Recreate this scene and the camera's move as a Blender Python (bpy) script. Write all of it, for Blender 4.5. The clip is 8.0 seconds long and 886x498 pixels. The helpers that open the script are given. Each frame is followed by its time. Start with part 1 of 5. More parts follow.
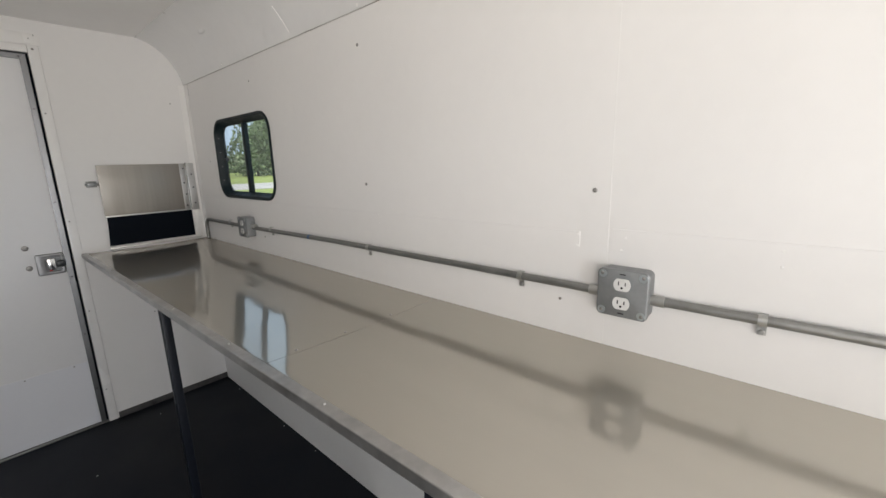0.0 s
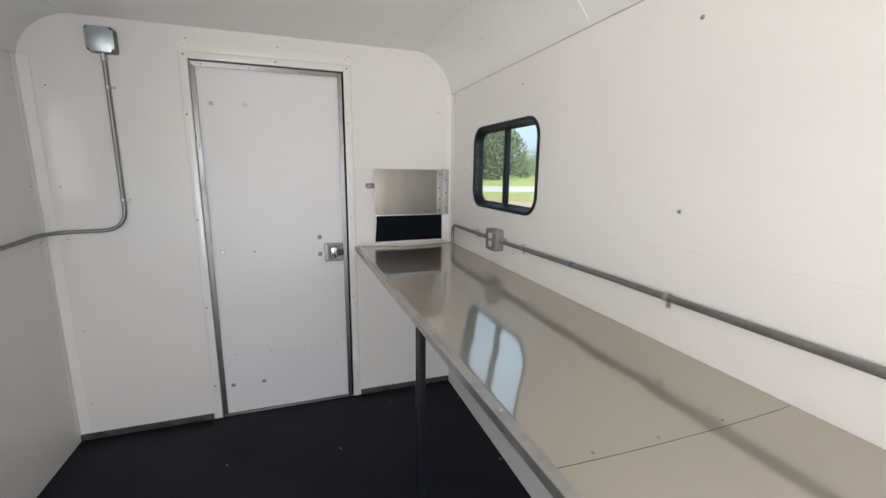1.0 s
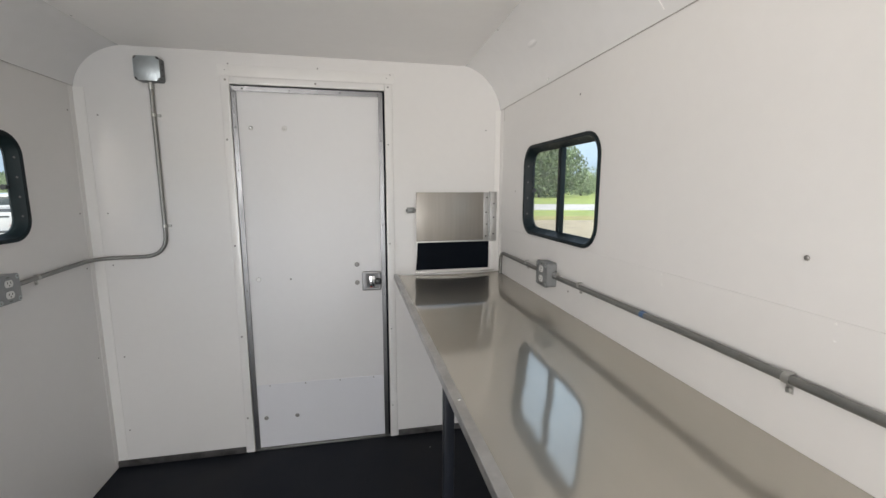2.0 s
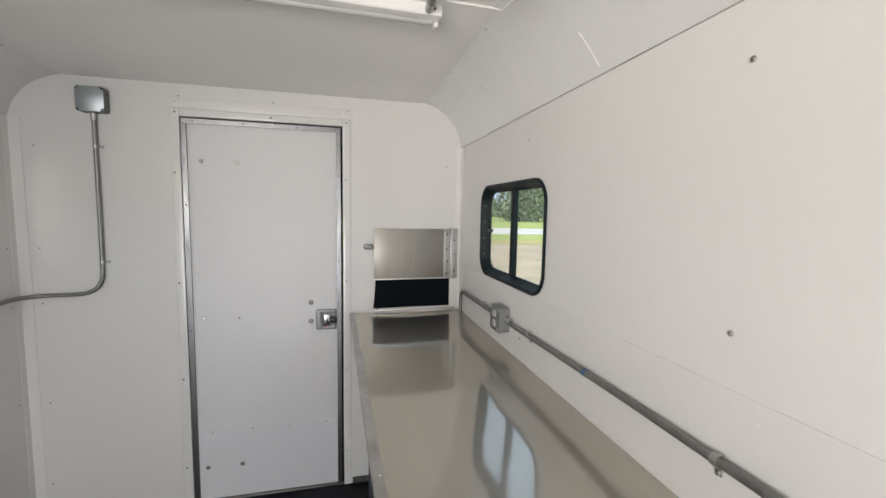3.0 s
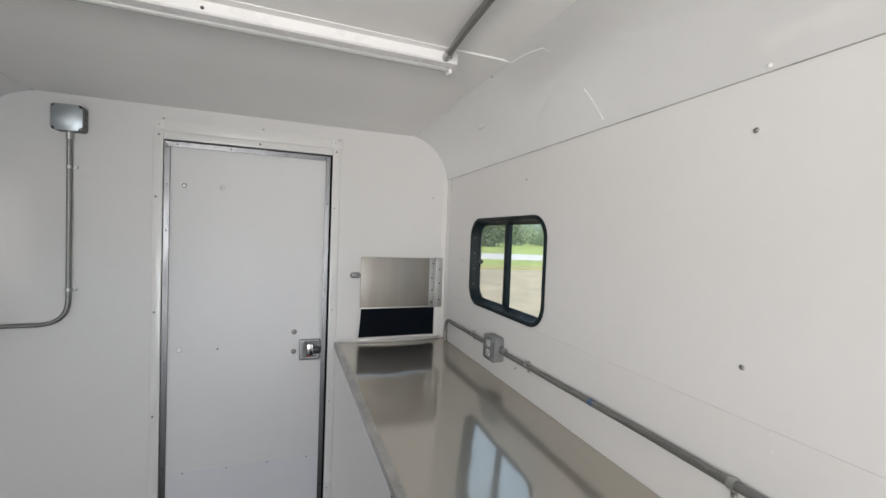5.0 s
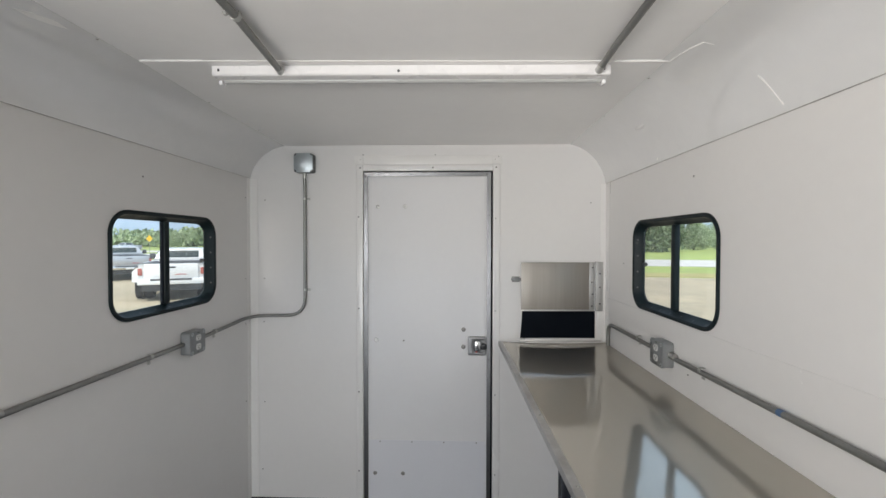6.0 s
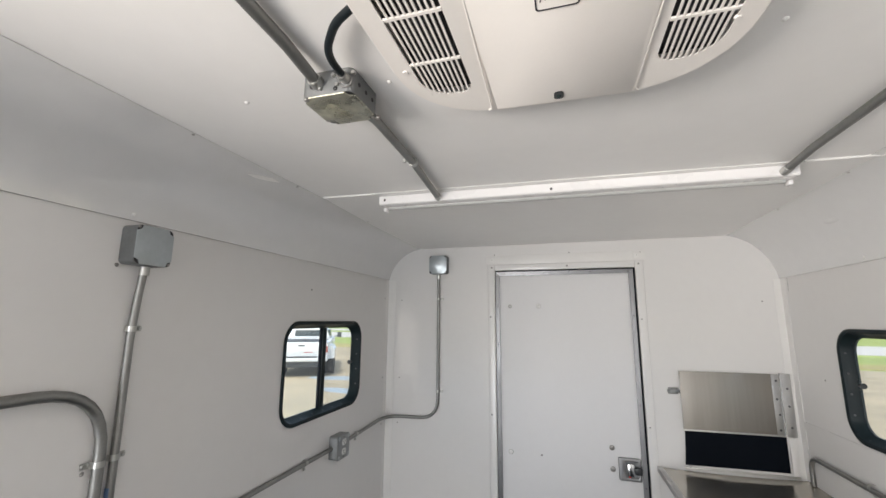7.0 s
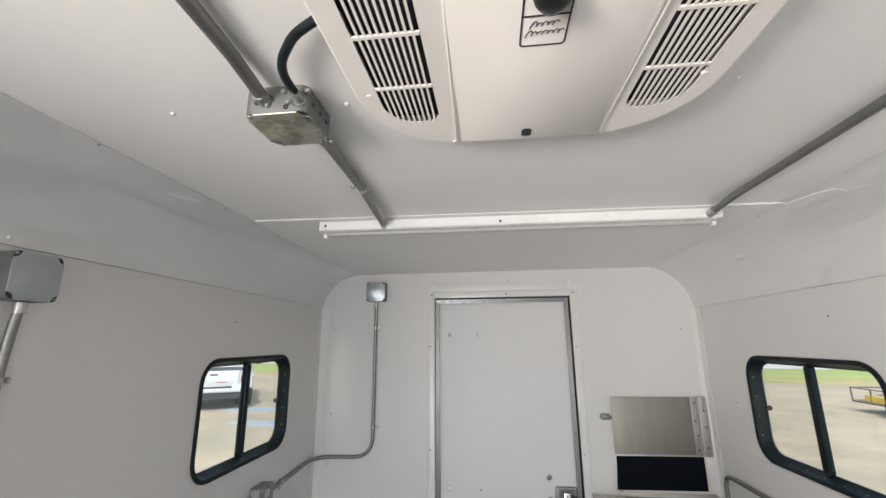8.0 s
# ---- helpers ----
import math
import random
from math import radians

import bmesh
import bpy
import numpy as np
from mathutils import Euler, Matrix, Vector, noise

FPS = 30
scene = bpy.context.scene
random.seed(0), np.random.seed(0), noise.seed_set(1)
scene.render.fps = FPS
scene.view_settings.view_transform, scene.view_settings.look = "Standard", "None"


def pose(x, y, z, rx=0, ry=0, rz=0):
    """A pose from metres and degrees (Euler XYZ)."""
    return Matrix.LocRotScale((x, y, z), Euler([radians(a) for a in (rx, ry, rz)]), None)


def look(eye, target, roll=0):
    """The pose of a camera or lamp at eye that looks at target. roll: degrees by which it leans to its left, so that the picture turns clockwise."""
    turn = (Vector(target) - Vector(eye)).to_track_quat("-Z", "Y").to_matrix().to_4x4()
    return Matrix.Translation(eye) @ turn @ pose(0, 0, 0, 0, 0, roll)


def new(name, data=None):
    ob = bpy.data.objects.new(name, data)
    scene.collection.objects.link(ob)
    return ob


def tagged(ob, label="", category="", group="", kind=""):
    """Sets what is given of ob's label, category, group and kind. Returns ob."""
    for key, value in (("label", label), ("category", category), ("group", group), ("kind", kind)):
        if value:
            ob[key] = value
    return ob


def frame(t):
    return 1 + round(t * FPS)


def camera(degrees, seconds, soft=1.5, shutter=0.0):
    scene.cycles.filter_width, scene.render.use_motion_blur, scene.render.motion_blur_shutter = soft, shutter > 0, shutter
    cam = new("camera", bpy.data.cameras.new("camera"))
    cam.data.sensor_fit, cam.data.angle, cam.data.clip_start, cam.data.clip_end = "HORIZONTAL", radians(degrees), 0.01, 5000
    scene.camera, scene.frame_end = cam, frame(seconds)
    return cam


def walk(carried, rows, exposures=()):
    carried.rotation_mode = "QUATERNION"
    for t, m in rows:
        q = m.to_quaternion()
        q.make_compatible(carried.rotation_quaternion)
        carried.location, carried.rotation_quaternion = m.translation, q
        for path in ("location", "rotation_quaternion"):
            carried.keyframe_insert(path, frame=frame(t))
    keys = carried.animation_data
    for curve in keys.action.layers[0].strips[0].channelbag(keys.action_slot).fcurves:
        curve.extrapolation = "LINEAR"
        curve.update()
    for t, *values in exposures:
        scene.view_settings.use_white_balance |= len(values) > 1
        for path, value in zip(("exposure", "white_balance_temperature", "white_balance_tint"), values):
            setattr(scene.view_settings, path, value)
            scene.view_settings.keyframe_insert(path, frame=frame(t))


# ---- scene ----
cam = camera(94.8, 8.0)
PATH = [
    (0, (0.163, -0.119, 1.342), (1.616, 1.19, 0.924), -1.6),
    (0.3, (0.198, -0.037, 1.344), (1.395, 1.51, 0.927), -0.5),
    (0.5, (0.191, 0.014, 1.347), (1.216, 1.679, 0.928), -0.0),
    (0.7, (0.192, 0.093, 1.34), (1.045, 1.856, 0.94), 0.4),
    (1, (0.159, 0.252, 1.367), (0.807, 2.106, 0.99), 0.6),
    (1.2, (0.158, 0.336, 1.385), (0.697, 2.231, 1.04), 0.8),
    (1.5, (0.188, 0.396, 1.391), (0.642, 2.317, 1.069), 0.6),
    (1.7, (0.223, 0.419, 1.387), (0.623, 2.353, 1.074), -0.3),
    (2.8, (0.403, 0.469, 1.45), (0.772, 2.423, 1.235), 0.4),
    (3, (0.41, 0.474, 1.466), (0.884, 2.409, 1.283), 1.0),
    (3.5, (0.345, 0.518, 1.467), (1.004, 2.403, 1.351), 2.0),
    (4, (0.277, 0.53, 1.466), (1.05, 2.373, 1.389), 2.3),
    (4.2, (0.262, 0.525, 1.471), (1.056, 2.36, 1.409), 2.3),
    (5.3, (0.249, 0.456, 1.499), (0.774, 2.385, 1.434), 1.9),
    (5.5, (0.256, 0.429, 1.499), (0.637, 2.391, 1.438), 1.6),
    (5.8, (0.231, 0.371, 1.485), (0.368, 2.366, 1.437), 0.9),
    (6, (0.206, 0.342, 1.483), (0.141, 2.341, 1.449), 0.1),
    (6.2, (0.179, 0.342, 1.487), (-0.11, 2.321, 1.486), -1.1),
    (6.3, (0.158, 0.342, 1.492), (-0.244, 2.301, 1.522), -1.7),
    (6.5, (0.119, 0.341, 1.502), (-0.48, 2.246, 1.621), -2.3),
    (6.7, (0.072, 0.336, 1.531), (-0.59, 2.211, 1.744), -1.5),
    (7, (0.054, 0.338, 1.604), (-0.506, 2.228, 1.947), 0.4),
    (7.2, (0.045, 0.344, 1.636), (-0.36, 2.262, 2.032), 0.7),
    (7.5, (0.032, 0.358, 1.644), (-0.207, 2.295, 2.079), 0.6),
    (8, (-0.008, 0.377, 1.644), (-0.231, 2.314, 2.089), -0.5),
]
walk(cam, [(t, look(eye, target, roll)) for t, eye, target, roll in PATH],
     exposures=[(0.0, 0.43, 6800, 11), (0.5, 0.77, 6800, 11), (1.0, 0.92, 6740, 11), (1.6, 0.90, 6760, 11), (3.0, 0.83, 6840, 11), (4.2, 0.80, 6620, 10), (5.5, 0.75, 6550, 10), (6.1, 0.80, 6620, 10), (6.5, 0.86, 6640, 10), (7.0, 0.88, 6680, 11), (8.0, 0.76, 6680, 11)])

# ---- light ----
world = bpy.data.worlds.new("sky")
scene.world = world
world.use_nodes = True
wn = world.node_tree
sky = wn.nodes.new("ShaderNodeTexSky")
sky.sky_type = "NISHITA"
sky.sun_disc = False
SUN_ELEVATION, SUN_AZIMUTH = 62, 186   # azimuth clockwise from +y
sky.sun_elevation = radians(SUN_ELEVATION)
sky.sun_rotation = radians(SUN_AZIMUTH)
sky.dust_density = 8.0
sky.air_density = 0.7
wn.nodes["Background"].inputs["Strength"].default_value = 0.15
# thin bright haze and loose cloud over the blue
wco, cloud, veil = wn.nodes.new("ShaderNodeTexCoord"), wn.nodes.new("ShaderNodeTexNoise"), wn.nodes.new("ShaderNodeMix")
cloud.inputs["Scale"].default_value, cloud.inputs["Detail"].default_value = 2.2, 5
wn.links.new(wco.outputs["Generated"], cloud.inputs["Vector"])
cover = wn.nodes.new("ShaderNodeMapRange")
cover.inputs["From Min"].default_value, cover.inputs["From Max"].default_value = 0.35, 0.65
cover.inputs["To Min"].default_value, cover.inputs["To Max"].default_value = 0.25, 0.75
wn.links.new(cloud.outputs["Fac"], cover.inputs["Value"])
veil.data_type = "RGBA"
wn.links.new(cover.outputs[0], veil.inputs[0])
wn.links.new(sky.outputs[0], veil.inputs[6])
veil.inputs[7].default_value = (5.2, 6.9, 9.2, 1)
wn.links.new(veil.outputs[2], wn.nodes["Background"].inputs["Color"])
sun = new("sun", bpy.data.lights.new("sun", "SUN"))
sun.data.energy, sun.data.angle, sun.data.color = 2.0, radians(0.6), (1.0, 0.95, 0.88)
_e, _a = radians(SUN_ELEVATION), radians(SUN_AZIMUTH)
sun.matrix_world = look((20 * math.sin(_a) * math.cos(_e), 20 * math.cos(_a) * math.cos(_e), 20 * math.sin(_e)), (0, 0, 0))

# added area lamps for daylight by two unseen openings: rear doorway, side-wall serving opening
def daylight(name, m, w, h, watts, color):
    d = bpy.data.lights.new(name, "AREA")
    d.shape, d.size, d.size_y, d.energy, d.color = "RECTANGLE", w, h, watts, color
    ob = new(name, d)
    ob.matrix_world = m
    return ob


daylight("rear_daylight", look((-0.67, -2.10, 0.90), (0.30, 0.9, 1.15)), 0.40, 1.60, 22, (0.90, 0.95, 1.0))
daylight("side_daylight", look((-1.36, -1.22, 1.18), (-0.41, -0.66, 1.90)), 1.05, 0.80, 54, (1.0, 0.945, 0.885))


# ---- materials ----
def mat(name, color, rough=0.5, metal=0.0, vary=0.06, scale=6.0, grain=80.0, bump=0.02, stretch=(1, 1, 1), rough_vary=0.08, coat=0.0, spec=0.5):
    """A procedural surface: two scales of colour change, roughness change and fine relief."""
    m = bpy.data.materials.new(name)
    m.use_nodes = True
    nt = m.node_tree
    b = nt.nodes["Principled BSDF"]
    co = nt.nodes.new("ShaderNodeTexCoord")
    mp = nt.nodes.new("ShaderNodeMapping")
    mp.inputs["Scale"].default_value = stretch
    nt.links.new(co.outputs["Object"], mp.inputs["Vector"])
    big = nt.nodes.new("ShaderNodeTexNoise")
    big.inputs["Scale"].default_value, big.inputs["Detail"].default_value = scale, 4
    fine = nt.nodes.new("ShaderNodeTexNoise")
    fine.inputs["Scale"].default_value, fine.inputs["Detail"].default_value = grain, 3
    for n in (big, fine):
        nt.links.new(mp.outputs[0], n.inputs["Vector"])
    add = nt.nodes.new("ShaderNodeMath")
    add.operation = "MULTIPLY_ADD"
    add.inputs[1].default_value = 0.35
    nt.links.new(fine.outputs["Fac"], add.inputs[0])
    nt.links.new(big.outputs["Fac"], add.inputs[2])
    ramp = nt.nodes.new("ShaderNodeMapRange")
    ramp.inputs["From Min"].default_value, ramp.inputs["From Max"].default_value = 0.4, 0.95
    ramp.inputs["To Min"].default_value, ramp.inputs["To Max"].default_value = 1 - vary, 1 + vary
    nt.links.new(add.outputs[0], ramp.inputs["Value"])
    mul = nt.nodes.new("ShaderNodeVectorMath")
    mul.operation = "SCALE"
    mul.inputs[0].default_value = color
    nt.links.new(ramp.outputs[0], mul.inputs["Scale"])
    nt.links.new(mul.outputs[0], b.inputs["Base Color"])
    rr = nt.nodes.new("ShaderNodeMapRange")
    rr.inputs["From Min"].default_value, rr.inputs["From Max"].default_value = 0.3, 0.7
    rr.inputs["To Min"].default_value, rr.inputs["To Max"].default_value = max(0.02, rough - rough_vary), min(1, rough + rough_vary)
    nt.links.new(big.outputs["Fac"], rr.inputs["Value"])
    nt.links.new(rr.outputs[0], b.inputs["Roughness"])
    b.inputs["Metallic"].default_value = metal
    b.inputs["Coat Weight"].default_value = coat
    b.inputs["Specular IOR Level"].default_value = spec
    if bump:
        bp = nt.nodes.new("ShaderNodeBump")
        bp.inputs["Strength"].default_value, bp.inputs["Distance"].default_value = bump, 0.01
        nt.links.new(add.outputs[0], bp.inputs["Height"])
        nt.links.new(bp.outputs[0], b.inputs["Normal"])
    return m


def glass_mat(name, tint=(0.93, 0.96, 0.95)):
    m = bpy.data.materials.new(name)
    m.use_nodes = True
    nt = m.node_tree
    nt.nodes.remove(nt.nodes["Principled BSDF"])
    tr, gl, mix, fr = (nt.nodes.new(k) for k in ("ShaderNodeBsdfTransparent", "ShaderNodeBsdfGlossy", "ShaderNodeMixShader", "ShaderNodeLayerWeight"))
    fr.inputs["Blend"].default_value = 0.08
    tr.inputs["Color"].default_value = (*tint, 1)
    gl.inputs["Roughness"].default_value = 0.02
    low = nt.nodes.new("ShaderNodeMath")
    low.operation = "MULTIPLY"
    low.inputs[1].default_value = 0.3
    nt.links.new(fr.outputs["Facing"], low.inputs[0])
    nt.links.new(low.outputs[0], mix.inputs["Fac"])
    nt.links.new(tr.outputs[0], mix.inputs[1])
    nt.links.new(gl.outputs[0], mix.inputs[2])
    # a film of dust on the pane
    dust, noise, film_, thin = (nt.nodes.new(k) for k in ("ShaderNodeBsdfTranslucent", "ShaderNodeTexNoise", "ShaderNodeMixShader", "ShaderNodeMapRange"))
    dust.inputs["Color"].default_value = (0.9, 0.9, 0.88, 1)
    noise.inputs["Scale"].default_value, noise.inputs["Detail"].default_value = 9, 5
    thin.inputs["To Min"].default_value, thin.inputs["To Max"].default_value = 0.012, 0.035
    nt.links.new(noise.outputs["Fac"], thin.inputs["Value"])
    nt.links.new(thin.outputs[0], film_.inputs["Fac"])
    nt.links.new(mix.outputs[0], film_.inputs[1])
    nt.links.new(dust.outputs[0], film_.inputs[2])
    nt.links.new(film_.outputs[0], nt.nodes["Material Output"].inputs["Surface"])
    return m


WALL = mat("white_wall_panel", (0.75, 0.74, 0.73), 0.44, vary=0.025, scale=1.6, grain=30, bump=0.012, rough_vary=0.06)
CEIL = mat("white_ceiling_panel", (0.86, 0.85, 0.84), 0.42, vary=0.03, scale=2.0, grain=25, bump=0.012, rough_vary=0.03)
COVEM = mat("grey_white_corner_sheet", (0.73, 0.73, 0.73), 0.30, vary=0.04, scale=1.5, grain=25, bump=0.006, rough_vary=0.03, coat=1.0, spec=0.2)
COVEM.node_tree.nodes["Principled BSDF"].inputs["Coat IOR"].default_value = 1.9
COVEM.node_tree.nodes["Principled BSDF"].inputs["Coat Roughness"].default_value = 0.05
DOORW = mat("white_door_skin", (0.80, 0.80, 0.81), 0.5, vary=0.02, scale=2.0, grain=40, bump=0.008)
CASEW = mat("glossy_white_casing_paint", (0.80, 0.79, 0.78), 0.20, vary=0.03, scale=4, grain=40, bump=0.03, rough_vary=0.08)
GAP_GREY = mat("grey_gap_and_grime", (0.42, 0.41, 0.40), 0.8, vary=0.4, scale=6, grain=80)
TRIMW = mat("white_trim_paint", (0.80, 0.79, 0.775), 0.35, vary=0.03, scale=5, grain=60)
LAMPW = mat("white_lamp_enamel", (0.85, 0.84, 0.84), 0.3, vary=0.03, scale=8, grain=70)
TUBEM = mat("milky_tube_plastic", (0.46, 0.465, 0.455), 0.35, vary=0.02)
ACW = mat("cream_plastic", (0.90, 0.862, 0.825), 0.52, vary=0.02, scale=5, grain=220, bump=0.03)
ALU = mat("mill_aluminium", (0.52, 0.52, 0.515), 0.36, 1.0, vary=0.08, scale=9, grain=90, bump=0.02)
ALU_DOOR = mat("bright_door_aluminium", (0.19, 0.19, 0.195), 0.36, 1.0, vary=0.10, scale=7, grain=120, bump=0.03, stretch=(6, 6, 0.7), rough_vary=0.10)
ALU_EDGE = mat("aluminium_edge_trim", (0.66, 0.65, 0.63), 0.42, 0.85, vary=0.08, scale=9, grain=90, bump=0.02)
GALV = mat("galvanised_tube", (0.285, 0.285, 0.276), 0.46, 0.95, vary=0.16, scale=18, grain=120, bump=0.02)
GALV_L = mat("bright_zinc_fitting", (0.50, 0.50, 0.485), 0.38, 0.95, vary=0.1, scale=20, grain=120)
BOXG = mat("grey_steel_box", (0.255, 0.265, 0.27), 0.42, 0.55, vary=0.16, scale=16, grain=110, bump=0.03)
# box grey darkened, with the shade of the boxes' sides in the colour
BODYG = mat("side_shade_box_grey", (0.16, 0.166, 0.168), 0.45, 0.4, vary=0.18, scale=16, grain=110, bump=0.03)
COVER = mat("zinc_blank_cover", (0.42, 0.46, 0.48), 0.36, 0.7, vary=0.12, scale=14, grain=90, bump=0.02)
JCOVER = mat("stained_zinc_cover", (0.47, 0.465, 0.39), 0.30, 0.85, vary=0.5, scale=26, grain=90, bump=0.02)
OUTLET = mat("white_outlet_plastic", (0.66, 0.66, 0.65), 0.3, vary=0.02)
DARK = mat("dark_recess", (0.012, 0.012, 0.014), 0.6, vary=0.1)
BLACKF = mat("black_window_frame", (0.006, 0.013, 0.016), 0.48, spec=0.2, vary=0.15, scale=12, grain=120, bump=0.02)
RUBBER = mat("black_rubber", (0.004, 0.006, 0.010), 0.75, spec=0.08, vary=0.2, scale=5, grain=60, bump=0.015)
FLOORM = mat("black_rubber_floor", (0.004, 0.006, 0.011), 0.55, spec=0.25, vary=0.3, scale=3, grain=220, bump=0.08)
BASEM = mat("dusty_floor_edge", (0.055, 0.053, 0.052), 0.65, 0.1, vary=0.75, scale=14, grain=60, bump=0.10)
LEGM = mat("black_powder_coat", (0.005, 0.007, 0.012), 0.42, spec=0.25, vary=0.15, scale=10, grain=150)
SCREWM = mat("screw_steel", (0.30, 0.29, 0.28), 0.42, 0.7, vary=0.2, scale=200, grain=600)
SCREWD = mat("dark_screw", (0.11, 0.11, 0.115), 0.5, 0.6, vary=0.2, scale=200, grain=600)
BOLTW = mat("white_bolt_cap", (0.93, 0.93, 0.92), 0.3, vary=0.02)
BLUE = mat("blue_tape", (0.09, 0.16, 0.30), 0.5, vary=0.1)
REDP = mat("red_plastic", (0.45, 0.02, 0.02), 0.4, vary=0.1)
CABLE = mat("black_flex_conduit", (0.008, 0.012, 0.015), 0.42, vary=0.1, scale=20, spec=0.25)
KNOB = mat("black_knob", (0.02, 0.022, 0.025), 0.35, vary=0.1)
INK = mat("black_ink", (0.015, 0.012, 0.02), 0.5, vary=0.05)
GLASS = glass_mat("window_glass")
GLASS_D = glass_mat("screened_glass", (0.86, 0.88, 0.87))
SKIN = mat("outer_aluminium_skin", (0.75, 0.75, 0.75), 0.35, 0.1, vary=0.04, scale=2, grain=30)

LOT = mat("pale_gravel_lot", (0.29, 0.242, 0.165), 0.9, vary=0.26, scale=0.8, grain=4, bump=0.05)
GRASS = mat("mown_grass", (0.22, 0.27, 0.065), 0.9, vary=0.35, scale=0.35, grain=9, bump=0.4)
ROADM = mat("pale_concrete_road", (0.40, 0.385, 0.37), 0.85, vary=0.1, scale=0.6, grain=10, bump=0.1)
# leaf greens are paled to carry distance haze, the far trees' most
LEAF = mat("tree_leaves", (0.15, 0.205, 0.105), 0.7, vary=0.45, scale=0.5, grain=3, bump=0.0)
LEAF_HAZE = mat("haze_paled_leaves", (0.27, 0.34, 0.20), 0.7, vary=0.4, scale=0.5, grain=3, bump=0.0)
VERGE = mat("dry_olive_grass", (0.27, 0.235, 0.085), 0.9, vary=0.3, scale=0.4, grain=8, bump=0.3)
BARK = mat("bark", (0.09, 0.07, 0.05), 0.9, vary=0.3, scale=8, grain=30, bump=0.3)
CARW = mat("white_car_paint", (0.72, 0.73, 0.73), 0.25, vary=0.02, scale=1, grain=10, bump=0, coat=0.6)
CARS = mat("silver_car_paint", (0.45, 0.46, 0.48), 0.3, 0.5, vary=0.03, scale=1, grain=10, bump=0, coat=0.6)
CARGLASS = mat("dark_car_glass", (0.03, 0.045, 0.045), 0.08, vary=0.05, bump=0)
TYRE = mat("tyre_rubber", (0.02, 0.02, 0.022), 0.75, vary=0.15, scale=12)
BUMPER = mat("dark_grey_bumper", (0.06, 0.065, 0.07), 0.45, vary=0.15, scale=6)
CHROME = mat("chrome", (0.7, 0.7, 0.7), 0.15, 1.0, vary=0.03)
TAIL = mat("red_tail_lamp", (0.36, 0.10, 0.08), 0.2, vary=0.1)
YELLOW = mat("yellow_paint", (0.70, 0.42, 0.02), 0.5, vary=0.1)
BLUEP = mat("blue_ground_paint", (0.23, 0.28, 0.32), 0.8, vary=0.2, scale=3, grain=20)


def worn_steel(name, color, sharp, hazy, haze, across, wave, stretch=(6, 0.8, 6), vary=0.015):
    """Sheet steel: a near-mirror finish under fine brush haze, a little wavy."""
    m = mat(name, color, sharp, 1.0, vary=vary, scale=2.0, grain=12, bump=0.0, stretch=stretch, rough_vary=0.004)
    nt = m.node_tree
    b = nt.nodes["Principled BSDF"]
    h = nt.nodes.new("ShaderNodeBsdfAnisotropic")
    h.inputs["Roughness"].default_value, h.inputs["Anisotropy"].default_value = hazy, -0.2
    tan = nt.nodes.new("ShaderNodeCombineXYZ")
    for k in range(3):
        tan.inputs[k].default_value = across[k]
    nt.links.new(tan.outputs[0], h.inputs["Tangent"])
    nt.links.new(b.inputs["Base Color"].links[0].from_socket, h.inputs["Color"])
    co = nt.nodes.new("ShaderNodeTexCoord")
    wv = nt.nodes.new("ShaderNodeTexNoise")
    wv.inputs["Scale"].default_value, wv.inputs["Detail"].default_value = 5.0, 1.0
    nt.links.new(co.outputs["Object"], wv.inputs["Vector"])
    bp = nt.nodes.new("ShaderNodeBump")
    bp.inputs["Strength"].default_value, bp.inputs["Distance"].default_value = 1.0, wave
    nt.links.new(wv.outputs["Fac"], bp.inputs["Height"])
    for q in (b, h):
        nt.links.new(bp.outputs[0], q.inputs["Normal"])
    mx = nt.nodes.new("ShaderNodeMixShader")
    smear = nt.nodes.new("ShaderNodeMapRange")
    smear.inputs["To Min"].default_value, smear.inputs["To Max"].default_value = haze + 0.12, haze - 0.14
    # brushed metal is more mirror-like at a low angle
    low = nt.nodes.new("ShaderNodeLayerWeight")
    nt.links.new(low.outputs["Facing"], smear.inputs["Value"])
    smear.inputs["From Min"].default_value, smear.inputs["From Max"].default_value = 0.35, 0.8
    nt.links.new(smear.outputs[0], mx.inputs["Fac"])
    nt.links.new(b.outputs[0], mx.inputs[1])
    nt.links.new(h.outputs[0], mx.inputs[2])
    nt.links.new(mx.outputs[0], nt.nodes["Material Output"].inputs["Surface"])
    return m


STEEL = worn_steel("stainless_steel", (0.600, 0.567, 0.510), 0.08, 0.45, 0.50, (1, 0, 0), 0.0016)
PLATE = worn_steel("brushed_steel_plate", (0.42, 0.396, 0.364), 0.26, 0.60, 0.72, (0, 0, 1), 0.0008, (7, 7, 0.4), 0.09)


# ---- mesh helpers ----
def smooth(bm, angle=35):
    for f in bm.faces:
        f.smooth = True
    for e in bm.edges:
        if len(e.link_faces) == 2 and e.calc_face_angle(0) > radians(angle):
            e.smooth = False
        if len(e.link_faces) != 2:
            e.smooth = False


def mesh_of(name, bm, material, angle=35):
    smooth(bm, angle)
    me = bpy.data.meshes.new(name)
    bm.to_mesh(me)
    bm.free()
    if material is not None:
        me.materials.append(material)
    return me


def part(name, bm, material, parent=None, label=""):
    ob = new(name, mesh_of(name, bm, material))
    if parent is not None:
        ob.parent = parent
    if label:
        tagged(ob, label)
    return ob


def piece(name, me, m, parent, label=""):
    """An object of its own on a shared mesh, at the pose m in its parent."""
    ob = new(name, me)
    ob.parent = parent
    ob.matrix_basis = m
    if label:
        tagged(ob, label)
    return ob


